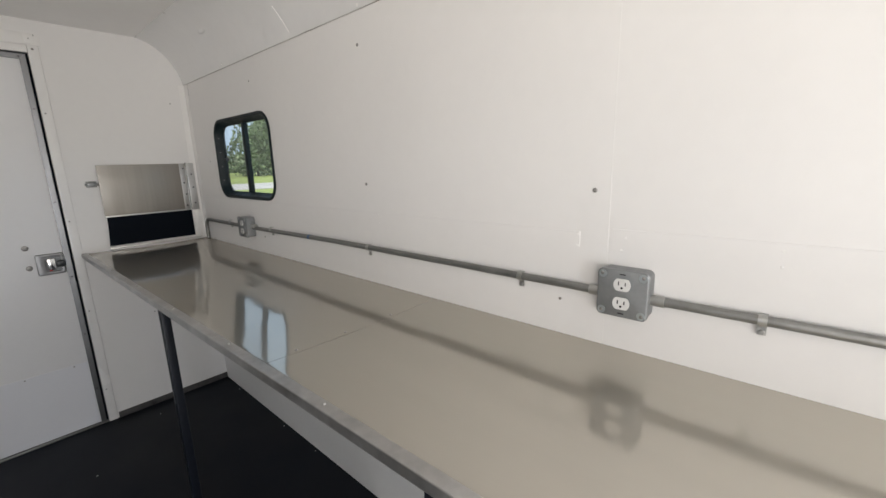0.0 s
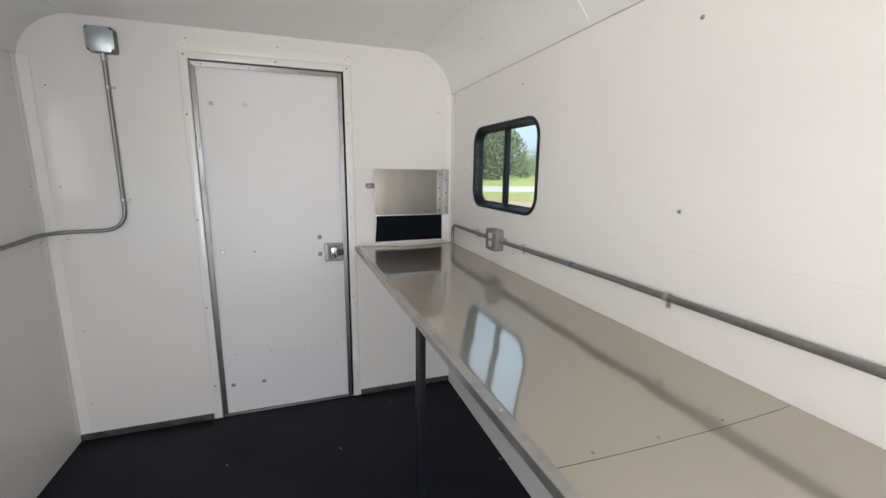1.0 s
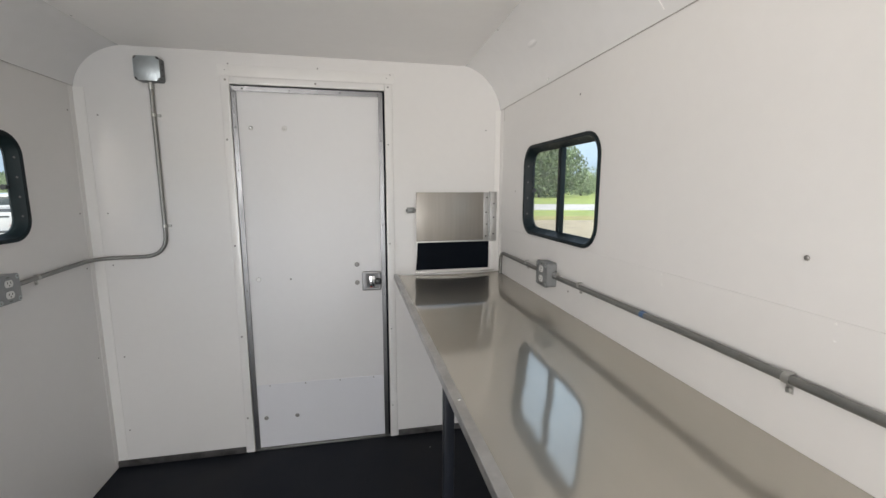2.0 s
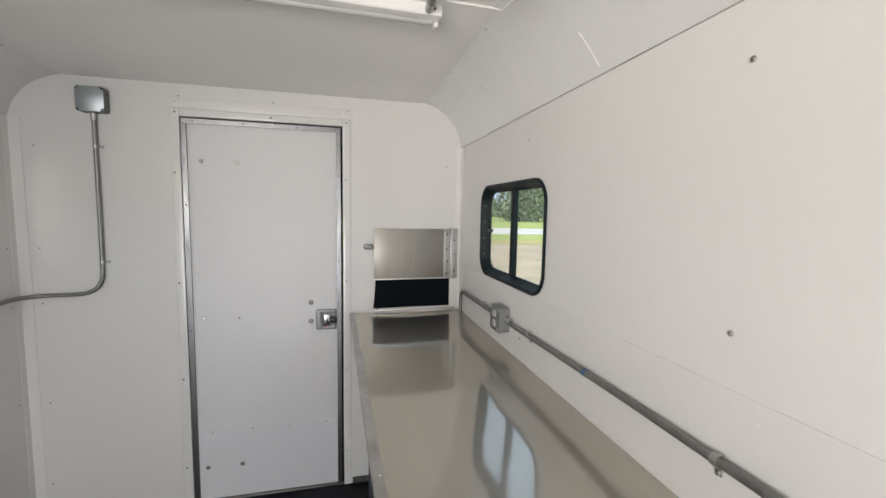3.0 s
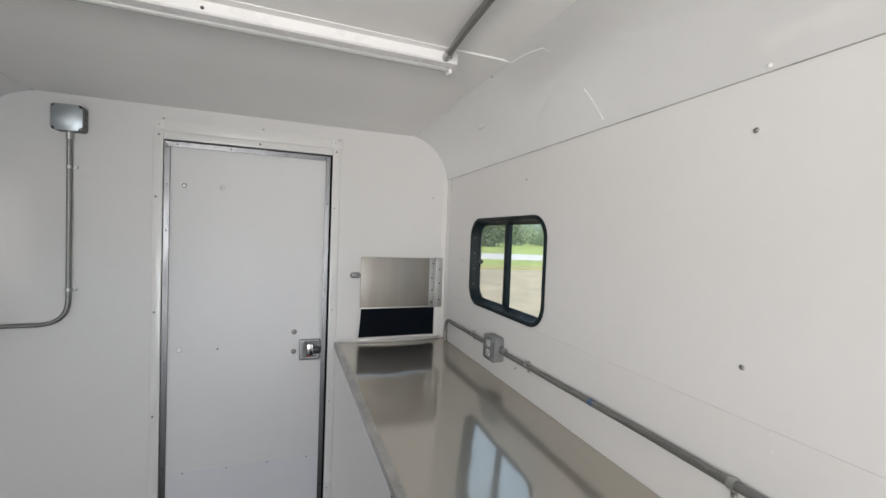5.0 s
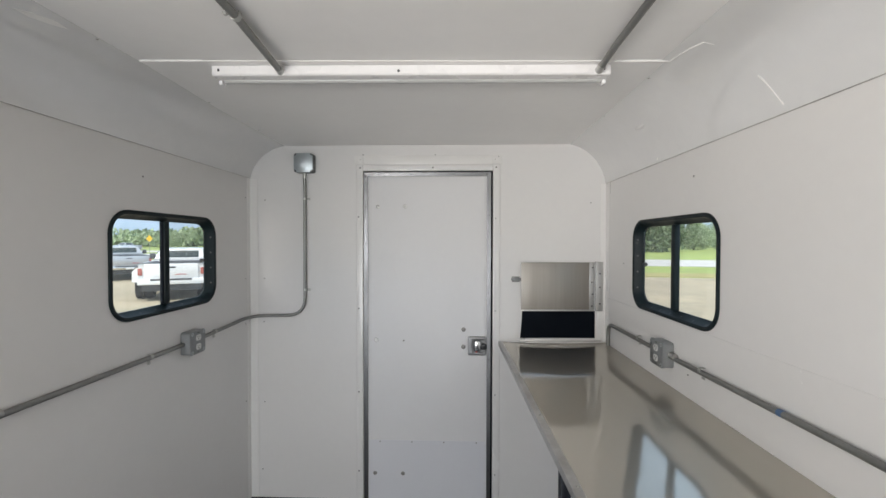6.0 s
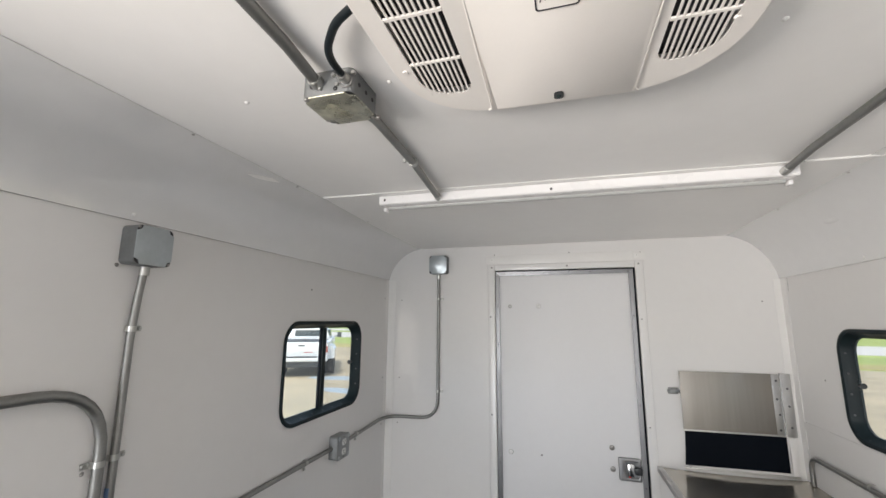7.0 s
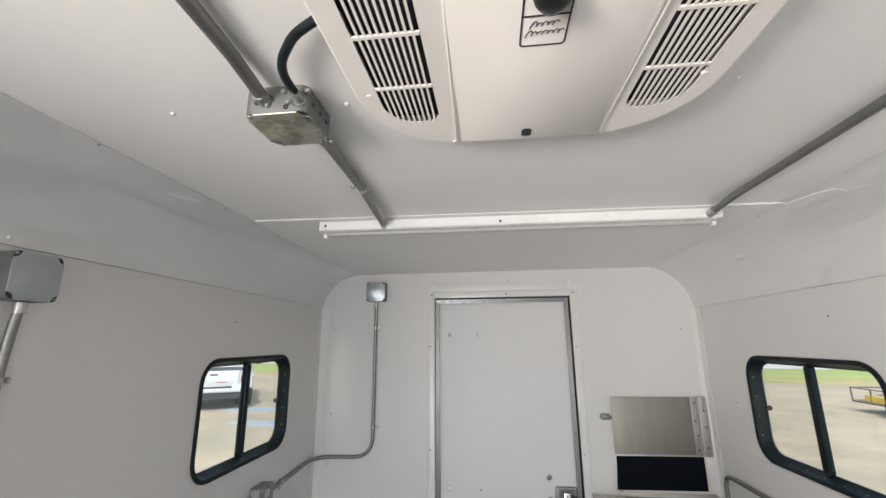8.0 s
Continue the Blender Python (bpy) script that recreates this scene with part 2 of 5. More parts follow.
def thing(name, label, category, m=None, group="", kind=""):
    ob = new(name)
    ob.empty_display_size = 0.05
    if m is not None:
        ob.matrix_world = m
    return tagged(ob, label, category, group, kind)


def slab(name, bm, material, label, category, kind="structure"):
    return tagged(part(name, bm, material), label, category, "", kind)


def bx(x0, x1, y0, y1, z0, z1, bev=0.0, bm=None, seg=2):
    bm = bm or bmesh.new()
    r = bmesh.ops.create_cube(bm, size=1, matrix=Matrix.LocRotScale(((x0 + x1) / 2, (y0 + y1) / 2, (z0 + z1) / 2), None, (x1 - x0, y1 - y0, z1 - z0)))
    if bev:
        es = {e for v in r["verts"] for e in v.link_edges}
        bmesh.ops.bevel(bm, geom=list(es), offset=bev, segments=seg, affect="EDGES", profile=0.5)
    return bm


def cyl(r, h, m=None, seg=16, r2=None, bev=0.0, bm=None):
    """A cylinder from z=0 to z=h, moved by m."""
    bm = bm or bmesh.new()
    out = bmesh.ops.create_cone(bm, cap_ends=True, segments=seg, radius1=r, radius2=r if r2 is None else r2, depth=h, matrix=(m or Matrix()) @ Matrix.Translation((0, 0, h / 2)))
    if bev:
        es = {e for v in out["verts"] for e in v.link_edges if e.calc_face_angle(0) > 1.0}
        bmesh.ops.bevel(bm, geom=list(es), offset=bev, segments=2, affect="EDGES", profile=0.5)
    return bm


def rrect(x0, x1, y0, y1, r, n=6):
    """A rounded rectangle's outline, counter-clockwise."""
    rs = r if isinstance(r, (tuple, list)) else (r, r, r, r)   # at (x1,y1), (x0,y1), (x0,y0), (x1,y0)
    pts = []
    for (cx, cy, sx, sy, a0), q in zip(((x1, y1, -1, -1, 0), (x0, y1, 1, -1, 90), (x0, y0, 1, 1, 180), (x1, y0, -1, 1, 270)), rs):
        if q <= 0:
            pts.append((cx, cy))
            continue
        for i in range(n + 1):
            a = radians(a0 + 90 * i / n)
            pts.append((cx + sx * q + q * math.cos(a), cy + sy * q + q * math.sin(a)))
    return pts


def plate(loops, z0, z1, m=None, bev=0.0):
    """A flat plate with holes: outlines in x, y, the first outside, from z0 to z1, then moved by m."""
    bm = bmesh.new()
    edges = []
    for lp in loops:
        vs = [bm.verts.new((x, y, z0)) for x, y in lp]
        edges += [bm.edges.new((vs[i], vs[(i + 1) % len(vs)])) for i in range(len(vs))]
    if len(loops) == 1:
        bm.faces.new(bm.verts[:] if False else [v for v in bm.verts])
    else:
        bmesh.ops.triangle_fill(bm, use_beauty=True, use_dissolve=False, edges=edges)
    faces = bm.faces[:]
    ext = bmesh.ops.extrude_face_region(bm, geom=faces, use_keep_orig=True)
    vs = [g for g in ext["geom"] if isinstance(g, bmesh.types.BMVert)]
    bmesh.ops.translate(bm, verts=vs, vec=(0, 0, z1 - z0))
    bmesh.ops.recalc_face_normals(bm, faces=bm.faces[:])
    if bev:
        top = {v for v in vs}
        es = [e for e in bm.edges if e.verts[0] in top and e.verts[1] in top and e.calc_face_angle(0) > 1.0]
        bmesh.ops.bevel(bm, geom=es, offset=bev, segments=2, affect="EDGES", profile=0.5)
    if m is not None:
        bmesh.ops.transform(bm, matrix=m, verts=bm.verts[:])
        bmesh.ops.recalc_face_normals(bm, faces=bm.faces[:])
    return bm


def fillet(points, radius, n=8):
    """A path whose corners are rounded."""
    pts = [Vector(p) for p in points]
    rad = radius if isinstance(radius, (list, tuple)) else [radius] * len(pts)
    out = [pts[0]]
    for i in range(1, len(pts) - 1):
        a, b, c = pts[i - 1], pts[i], pts[i + 1]
        u, v = (a - b).normalized(), (c - b).normalized()
        ang = u.angle(v)
        d = min(rad[i] / math.tan(ang / 2), (a - b).length * 0.49, (c - b).length * 0.49)
        p, q = b + u * d, b + v * d
        for k in range(n + 1):
            s = k / n
            out.append(p.lerp(b, s).lerp(b.lerp(q, s), s))
    out.append(pts[-1])
    return out


def tube(points, r, seg=12, bm=None, caps=True):
    bm = bm or bmesh.new()
    pts = [Vector(p) for p in points]
    pts = [p for i, p in enumerate(pts) if i == 0 or (p - pts[i - 1]).length > 1e-5]
    t0 = (pts[1] - pts[0]).normalized()
    side = t0.orthogonal().normalized()
    rings = []
    for i, p in enumerate(pts):
        t = (pts[min(i + 1, len(pts) - 1)] - pts[max(i - 1, 0)]).normalized()
        side = (side - t * side.dot(t)).normalized()
        up = t.cross(side)
        rings.append([bm.verts.new(p + r * (math.cos(2 * math.pi * k / seg) * side + math.sin(2 * math.pi * k / seg) * up)) for k in range(seg)])
    for a, b in zip(rings, rings[1:]):
        for k in range(seg):
            bm.faces.new((a[k], a[(k + 1) % seg], b[(k + 1) % seg], b[k]))
    if caps:
        bm.faces.new(rings[0][::-1])
        bm.faces.new(rings[-1])
    bmesh.ops.recalc_face_normals(bm, faces=bm.faces[:])
    return bm


def loft(rings, caps=True, bm=None):
    bm = bm or bmesh.new()
    vr = [[bm.verts.new(p) for p in r] for r in rings]
    n = len(vr[0])
    for a, b in zip(vr, vr[1:]):
        for k in range(n):
            bm.faces.new((a[k], a[(k + 1) % n], b[(k + 1) % n], b[k]))
    if caps:
        bm.faces.new(vr[0][::-1])
        bm.faces.new(vr[-1])
    bmesh.ops.recalc_face_normals(bm, faces=bm.faces[:])
    return bm


# Poses whose local z is the wall's normal into the room, x along the wall and y up.
def on_right(y, z, d=0.0):
    return Matrix.Translation((XR - d, y, z)) @ Matrix(((0, 0, -1, 0), (-1, 0, 0, 0), (0, 1, 0, 0), (0, 0, 0, 1)))


def on_left(y, z, d=0.0):
    return Matrix.Translation((XL + d, y, z)) @ Matrix(((0, 0, 1, 0), (1, 0, 0, 0), (0, 1, 0, 0), (0, 0, 0, 1)))


def on_front(x, z, d=0.0):
    return Matrix.Translation((x, YF - d, z)) @ Matrix(((1, 0, 0, 0), (0, 0, -1, 0), (0, 1, 0, 0), (0, 0, 0, 1)))


def on_ceiling(x, y, d=0.0):
    return Matrix.Translation((x, y, ZC - d)) @ Matrix(((1, 0, 0, 0), (0, -1, 0, 0), (0, 0, -1, 0), (0, 0, 0, 1)))


def screw_mesh(r, h, material):
    bm = bmesh.new()
    rings = [[(q * math.cos(2 * math.pi * k / 10), q * math.sin(2 * math.pi * k / 10), z) for k in range(10)] for q, z in ((r, 0), (r, h * 0.35), (r * 0.75, h * 0.85), (r * 0.35, h), (r * 0.28, h * 0.6))]
    loft(rings, bm=bm)
    return mesh_of("screw", bm, material, 50)


SCREW = screw_mesh(0.0050, 0.003, SCREWM)
SCREW_S = screw_mesh(0.0036, 0.002, SCREWM)
SCREW_B = screw_mesh(0.0042, 0.0022, SCREWD)
STAPLE_G = screw_mesh(0.0024, 0.001, SCREWM)
STAPLE = screw_mesh(0.0028, 0.0010, TRIMW)
SCREW_Z = screw_mesh(0.0042, 0.003, GALV_L)
SCREW_D = screw_mesh(0.0048, 0.003, SCREWD)
BOLT_G = screw_mesh(0.0128, 0.004, SCREWM)
BOLT_L = screw_mesh(0.0105, 0.004, GALV_L)
BOLT_W = screw_mesh(0.0105, 0.004, BOLTW)
WASHER = mesh_of("washer_rim", plate([rrect(-0.0122, 0.0122, -0.0122, 0.0122, 0.0121)], 0, 0.0008), GAP_GREY)
RING_G = mesh_of("washer_ring", plate([rrect(-0.0056, 0.0056, -0.0056, 0.0056, 0.0055), rrect(-0.0034, 0.0034, -0.0034, 0.0034, 0.0033)[::-1]], 0.0030, 0.0044), SCREWM)

# ---- the shell ----
XR, XL, YF, YB, ZC = 1.025, -0.955, 2.60, -2.20, 2.022
TH, WT = 0.05, 0.026          # end walls and roof; thinner side walls
GROUND = -0.56
COVE_Z, COVE_W = 1.806, 0.188
WIN_R = (1.632, 2.246, 1.190, 1.582)                  # window flanges: y from, to; z from, to
WIN_L = (1.662, 2.264, 1.198, 1.595)

slab("floor", bx(XL - TH, XR + TH, YB - TH, YF + TH, -0.10, 0.0), FLOORM, "black rubber floor with fine grit", "floor")

def win_hole(y0, y1, z0, z1):
    return rrect(y0 + 0.003, y1 - 0.003, z0 + 0.003, z1 - 0.003, 0.082)[::-1]


to_right = Matrix(((0, 0, 1, XR), (1, 0, 0, 0), (0, 1, 0, 0), (0, 0, 0, 1)))
to_left = Matrix(((0, 0, -1, XL), (1, 0, 0, 0), (0, 1, 0, 0), (0, 0, 0, 1)))
side = [(YB - TH, -0.1), (YF, -0.1), (YF, ZC + TH), (YB - TH, ZC + TH)]
wall_right = slab("wall_right", plate([side, win_hole(*WIN_R)], 0, WT, to_right), WALL, "white smooth panelled side wall above steel counter", "wall")
# unseen opening, its sill set high to keep lamp light off the low wall
serving = [(-1.54, 1.22), (-1.54, 1.80), (0.02, 1.80), (0.02, 1.22)]
wall_left = slab("wall_left", plate([side, win_hole(*WIN_L), serving], 0, WT, to_left), WALL, "white smooth panelled side wall with grey conduit", "wall")

DX0, DX1, DZ1 = -0.311, 0.407, 1.876                  # outer edge of the door's aluminium frame
HX0, HX1, HZ0, HZ1 = 0.572, 0.968, 0.966, 1.36        # opening behind the steel flap
to_front = Matrix(((1, 0, 0, 0), (0, 0, 1, YF), (0, 1, 0, 0), (0, 0, 0, 1)))
front_out = [(XL - TH, -0.1), (DX0 - 0.001, -0.1), (DX0 - 0.001, DZ1 + 0.001), (DX1 + 0.001, DZ1 + 0.001), (DX1 + 0.001, -0.1), (XR + TH, -0.1), (XR + TH, ZC + TH), (XL - TH, ZC + TH)]
hatch_hole = [(HX0, HZ0), (HX0, HZ1), (HX1, HZ1), (HX1, HZ0)]
wall_front = slab("wall_front", plate([front_out, hatch_hole], 0, TH, to_front), WALL, "white end wall round a narrow door", "wall")

# unseen wall, its doorway narrowed to the left to keep light off wall_left
back_out = [(XL, -0.1), (XL + 0.04, -0.1), (XL + 0.04, 1.80), (-0.42, 1.80), (-0.42, -0.1), (XR, -0.1), (XR, ZC + TH), (XL, ZC + TH)]
to_back = Matrix(((1, 0, 0, 0), (0, 0, -1, YB), (0, 1, 0, 0), (0, 0, 0, 1)))
slab("wall_back", plate([back_out], 0, TH, to_back), WALL, "plain white end wall with a narrow open doorway", "wall")

slab("ceiling", bx(XL, XR, YB, YF, ZC, ZC + TH), CEIL, "white flat ceiling panel", "ceiling")
# the front ceiling sheet laps under the rear one
SEAM_L, SEAM_R = (-0.735, 1.532), (0.853, 1.578)     # the lap runs a little askew
lap = part("ceiling_sheet", plate([[SEAM_L, SEAM_R, (XR - 0.17, YF), (XL + 0.17, YF)]], ZC - 0.003, ZC - 0.0005), CEIL)


def seam_y(x):
    return SEAM_L[1] + (SEAM_R[1] - SEAM_L[1]) * (x - SEAM_L[0]) / (SEAM_R[0] - SEAM_L[0])


for x0, x1 in ((SEAM_L[0], -0.545), (0.672, SEAM_R[0])):
    part("seam_bead", tube([(x0, seam_y(x0), ZC - 0.002), (x1, seam_y(x1), ZC - 0.002)], 0.0036, 8), TRIMW, lap, "white caulked seam")
tagged(lap, "white lapped ceiling sheet over the door end", "ceiling", "", "structure")


def cove_point(k, n, low, off):
    """A point of the corner sheet's profile, as depth from the wall and height: a sprung sheet, not quite tangent at its ends."""
    a0, a1 = radians(9), radians(78)
    a_ = a0 + (a1 - a0) * k / n
    u = (math.cos(a0) - math.cos(a_)) / (math.cos(a0) - math.cos(a1))
    v = (math.sin(a_) - math.sin(a0)) / (math.sin(a1) - math.sin(a0))
    return 0.0045 + COVE_W * u + off * math.cos(a_), low + (ZC - 0.004 - low) * v - off * math.sin(a_)


def cove(side_x, inward, low, label):
    """A bent corner sheet from wall to ceiling, 2 mm thick, with a strip along its lower edge for the seam's grime and
    shadow gap.
    """
    n = 16
    face = [cove_point(k, n, low, 0.0) for k in range(n + 1)]
    face.append((face[-1][0] + 0.022, ZC - 0.0012))
    back = [(d_ - 0.002, z + 0.0016) for d_, z in face]
    ring = [(side_x + inward * d_, z) for d_, z in face + back[::-1]]
    ob = tagged(part("trim", loft([[(x, YB, z) for x, z in ring], [(x, YF, z) for x, z in ring]]), COVEM), label, "cove trim", "", "structure")
    # this strip's grey holds the seam's shadow gap as well as its grime
    sx = sorted((side_x + inward * 0.0004, side_x + inward * 0.0036))
    part("seam", bx(*sx, YB, YF - 0.001, low - 0.0010, low + 0.0010), GAP_GREY, ob, "thin dark seam line, grime and shadow gap in its colour")
    return ob


COVE_ZL = 1.839
cove_right = cove(XR, -1, COVE_Z, "glossy white bent corner sheet above the counter wall")
cove_left = cove(XL, 1, COVE_ZL, "glossy white bent corner sheet above the conduit wall")


def on_cove(inward, y, k, n=16):
    """The pose of a fitting on the corner sheet: z out of the sheet, y up along it."""
    side_x, low = (XR, COVE_Z) if inward < 0 else (XL, COVE_ZL)
    d0, z0 = cove_point(k - 0.5, n, low, 0.0)
    d1, z1 = cove_point(k + 0.5, n, low, 0.0)
    up_ = Vector((inward * (d1 - d0), 0, z1 - z0)).normalized()
    out_ = Vector((inward * (z1 - z0), 0, -(d1 - d0))).normalized()
    d_, z_ = cove_point(k, n, low, 0.0005)
    m = Matrix((up_.cross(out_), up_, out_)).transposed().to_4x4()
    m.translation = (side_x + inward * d_, y, z_)
    return m


part("seam_bead", tube([on_cove(-1, y, k).translation for y, k in ((1.576, 15.9), (1.535, 15.7), (1.49, 15.3), (1.446, 14.6))], 0.0020, 8), TRIMW, cove_right, "thin white caulk line")
part("seam_bead", tube([on_cove(-1, 1.446 - 0.004 * (14.6 - k), k).translation for k in (14.6, 13.9, 13.2)], 0.0006, 6), TRIMW, cove_right, "fine white caulk line")
# a smear of caulk, a crease and a shallow dent in the corner sheets
part("caulk_smear", plate([[(-0.055, -0.004), (-0.02, -0.011), (0.02, -0.006), (0.056, 0.004), (0.022, 0.012), (-0.024, 0.007)]], 0.0, 0.0012, on_cove(1, 1.290, 14.9) @ pose(0, 0, 0, 0, 0, 10)), TRIMW, cove_left, "pale smear of caulk")
part("crease", tube([on_cove(-1, 1.370 + 0.052 * (k / 6) ** 0.7, k).translation for k in range(1, 7)], 0.0014, 6), TRIMW, cove_right, "raised white crease")
rings = []
for q, zz in ((1.0, 0.0002), (0.8, 0.0012), (0.5, 0.0030), (0.2, 0.0040)):
    rings.append([on_cove(-1, 2.028, 8.6) @ Vector((0.042 * q * math.cos(2 * math.pi * k / 20), 0.011 * q * math.sin(2 * math.pi * k / 20), zz)) for k in range(20)])
part("dent", loft(rings), COVEM, cove_right, "small raised dent")

# corner posts and flat strips on the walls
slab("trim", bx(XR - 0.0009, XR - 0.0002, 0.186, 0.240, 0.94, COVE_Z - 0.004), WALL, "white flat joint strip on the wall", "trim")
slab("trim", bx(XR - 0.0026, XR - 0.0002, 0.248, 2.56, 1.150, 1.184), WALL, "white flat rail strip on the wall", "trim")
slab("trim", bx(XR - 0.0026, XR - 0.0002, -0.36, 0.178, 1.153, 1.196), WALL, "white flat rail strip on the wall", "trim")
slab("trim", plate([[(0, 0), (0.045, 0), (0.045, 0.002), (0.002, 0.002), (0.002, 0.03), (0, 0.03)]], 0.03, COVE_ZL - 0.004, Matrix(((1, 0, 0, XL + 0.0005), (0, -1, 0, YF - 0.0005), (0, 0, 1, 0), (0, 0, 0, 1)))), TRIMW, "white corner angle in the room corner", "trim")
slab("trim", plate([[(0, 0), (-0.03, 0), (-0.03, 0.002), (-0.002, 0.002), (-0.002, 0.045), (0, 0.045)]], 0.94, COVE_Z - 0.004, Matrix(((1, 0, 0, XR - 0.0005), (0, -1, 0, YF - 0.0005), (0, 0, 1, 0), (0, 0, 0, 1)))), TRIMW, "white corner angle in the room corner", "trim")

slab("trim", bx(XR - 0.0012, XR - 0.0002, 2.5395, 2.5415, 1.742, COVE_Z - 0.003), GAP_GREY, "short open joint beside the corner angle", "trim")

# floor edge: turned-up dusty strip
for a in ((XL, DX0 - 0.045, YF - 0.008, YF - 0.0005), (DX1 + 0.045, XR, YF - 0.008, YF - 0.0005)):
    slab("baseboard", bx(*a, 0.0, 0.034, 0.002), BASEM, "low dusty dark floor edge strip", "baseboard")


# ---- windows ----
def window(name, m_of, place, label):
    """A sliding window in a black frame; local x along the wall, y up, z into the room."""
    y0, y1, z0, z1 = place
    cy, cz = (y0 + y1) / 2, (z0 + z1) / 2
    w, h = (y1 - y0) / 2, (z1 - z0) / 2
    t = thing(name, label, "window", m_of(cy, cz), kind="structure")
    s = 1 if m_of is on_left else -1       # towards the door end
    lip, deep = 0.010, 0.030
    part("window_frame", plate([rrect(-w, w, -h, h, 0.085, 8), rrect(-w + lip, w - lip, -h + lip, h - lip, 0.076, 8)[::-1]], 0.0, 0.008, bev=0.0025), BLACKF, t)
    rings = [[(x, y, z) for x, y in rrect(-w + q, w - q, -h + q, h - q, 0.085 - 0.95 * q, 8)] for q, z in ((lip - 0.001, 0.0065), (lip + 0.004, 0.0050), (0.027, -deep + 0.003), (0.031, -deep), (0.031, -deep - 0.006), (lip - 0.005, -deep - 0.006))]
    part("window_channel", loft(rings + [rings[0]], caps=False), BLACKF, t, "deep sloping black frame")
    part("mullion", bx(-0.014, 0.014, -h + 0.030, h - 0.030, -deep - 0.006, -0.014, 0.004), BLACKF, t)
    part("mullion_seal", bx(-0.018, -0.0145, -h + 0.031, h - 0.031, -deep - 0.004, -0.020, 0.001), RUBBER, t, "black rubber strip")
    for a, b, z in ((-w + 0.030, 0.004, -deep + 0.001), (-0.004, w - 0.030, -deep - 0.004)):
        far = (a + b) * s > 0
        pane = part("pane", plate([rrect(a, b, -h + 0.030, h - 0.030, 0.05, 6)], z, z + 0.003), GLASS_D if far else GLASS, t, "glass pane behind a fine insect screen" if far else "clear glass pane")
        pane.visible_shadow = False
    lx = s * (w - 0.052)
    part("latch_knob", cyl(0.006, 0.022, Matrix.Translation((lx, 0.0, -0.018)) @ pose(0, 0, 0, 0, -s * 90, 0), 10, 0.010), KNOB, t)
    slope = math.degrees(math.atan2(deep + 0.002, 0.013))
    for i in range(7):
        for yy, rx in ((-h + 0.018, -slope), (h - 0.018, slope)):
            piece("screw", SCREW_B, Matrix.Translation(((i - 3) * 0.076, yy, -0.0085)) @ pose(0, 0, 0, rx, 0, 0), t)
    for i in range(4):
        for xx, ry in ((-w + 0.018, slope), (w - 0.018, -slope)):
            piece("screw", SCREW_B, Matrix.Translation((xx, (i - 1.5) * 0.072, -0.0085)) @ pose(0, 0, 0, 0, ry, 0), t)
    return t


window("window_1", on_right, WIN_R, "black-framed sliding window with rounded corners in white wall")
window("window_2", on_left, WIN_L, "black-framed sliding window facing a parked pickup")


# ---- door ----
door = thing("door_1", "closed narrow white door with aluminium edge and kick plate", "door", pose((DX0 + DX1) / 2, YF, 0), kind="structure")
dw = (DX1 - DX0) / 2
GAP_L, GAP_R, GAP_T = 0.003, 0.010, 0.008             # the leaf hangs a little off centre in its opening
part("leaf", bx(-dw + GAP_L, dw - GAP_R, 0.008, 0.045, 0.012, DZ1 - GAP_T, 0.002), DOORW, door)
part("seal", plate([[(-dw, 0), (-dw, DZ1), (dw, DZ1), (dw, 0), (dw - 0.012, 0), (dw - 0.012, DZ1 - 0.012), (-dw + 0.012, DZ1 - 0.012), (-dw + 0.012, 0)]], 0.0, 0.030, Matrix(((1, 0, 0, 0), (0, 0, 1, 0.010), (0, 1, 0, 0), (0, 0, 0, 1)))), RUBBER, door, "black rubber door seal")
to_d = Matrix(((1, 0, 0, 0), (0, 0, -1, 0.008), (0, 1, 0, 0), (0, 0, 0, 1)))
ew = 0.021
aL, aR, ZT = -dw + GAP_L, dw - GAP_R, DZ1 - GAP_T
bL, bR = aL + ew, aR - ew


def edge_strip(corners):
    """A mitred aluminium strip on the leaf's edge, its face turned slightly outwards."""
    bm = bmesh.new()
    low_ = [bm.verts.new((x, 0.0085, z)) for x, z, q in corners]
    top_ = [bm.verts.new((x, 0.008 - q, z)) for x, z, q in corners]
    bm.faces.new(low_)
    bm.faces.new(top_[::-1])
    for k in range(4):
        bm.faces.new((low_[k], top_[k], top_[(k + 1) % 4], low_[(k + 1) % 4]))
    bmesh.ops.recalc_face_normals(bm, faces=bm.faces[:])
    part("edge_strip", bm, ALU_DOOR, door, "bare aluminium door edge")


HI, LO = 0.0105, 0.0085
edge_strip([(aL, 0.012, HI), (bL, 0.012, LO), (bL, ZT - ew, LO), (aL, ZT, HI)])
edge_strip([(bR, 0.012, LO), (aR, 0.012, HI), (aR, ZT, HI), (bR, ZT - ew, LO)])
edge_strip([(aL, ZT + 0.0004, HI), (bL, ZT + 0.0004 - ew, LO), (bR, ZT + 0.0004 - ew, LO), (aR, ZT + 0.0004, HI)])
part("kick_plate", plate([[(bL + 0.002, 0.014), (bR - 0.002, 0.014), (bR - 0.002, 0.368), (bL + 0.002, 0.368)]], 0, 0.0022, to_d), mat("kick_plate_white", (0.74, 0.75, 0.79), 0.42, 0.0, vary=0.02, scale=2, rough_vary=0.02, bump=0.004), door, "glossy white kick plate")
part("threshold", bx(-dw, dw, -0.004, 0.02, 0.0, 0.010, 0.002), GALV, door, "dull metal threshold strip")
dcx = (DX0 + DX1) / 2
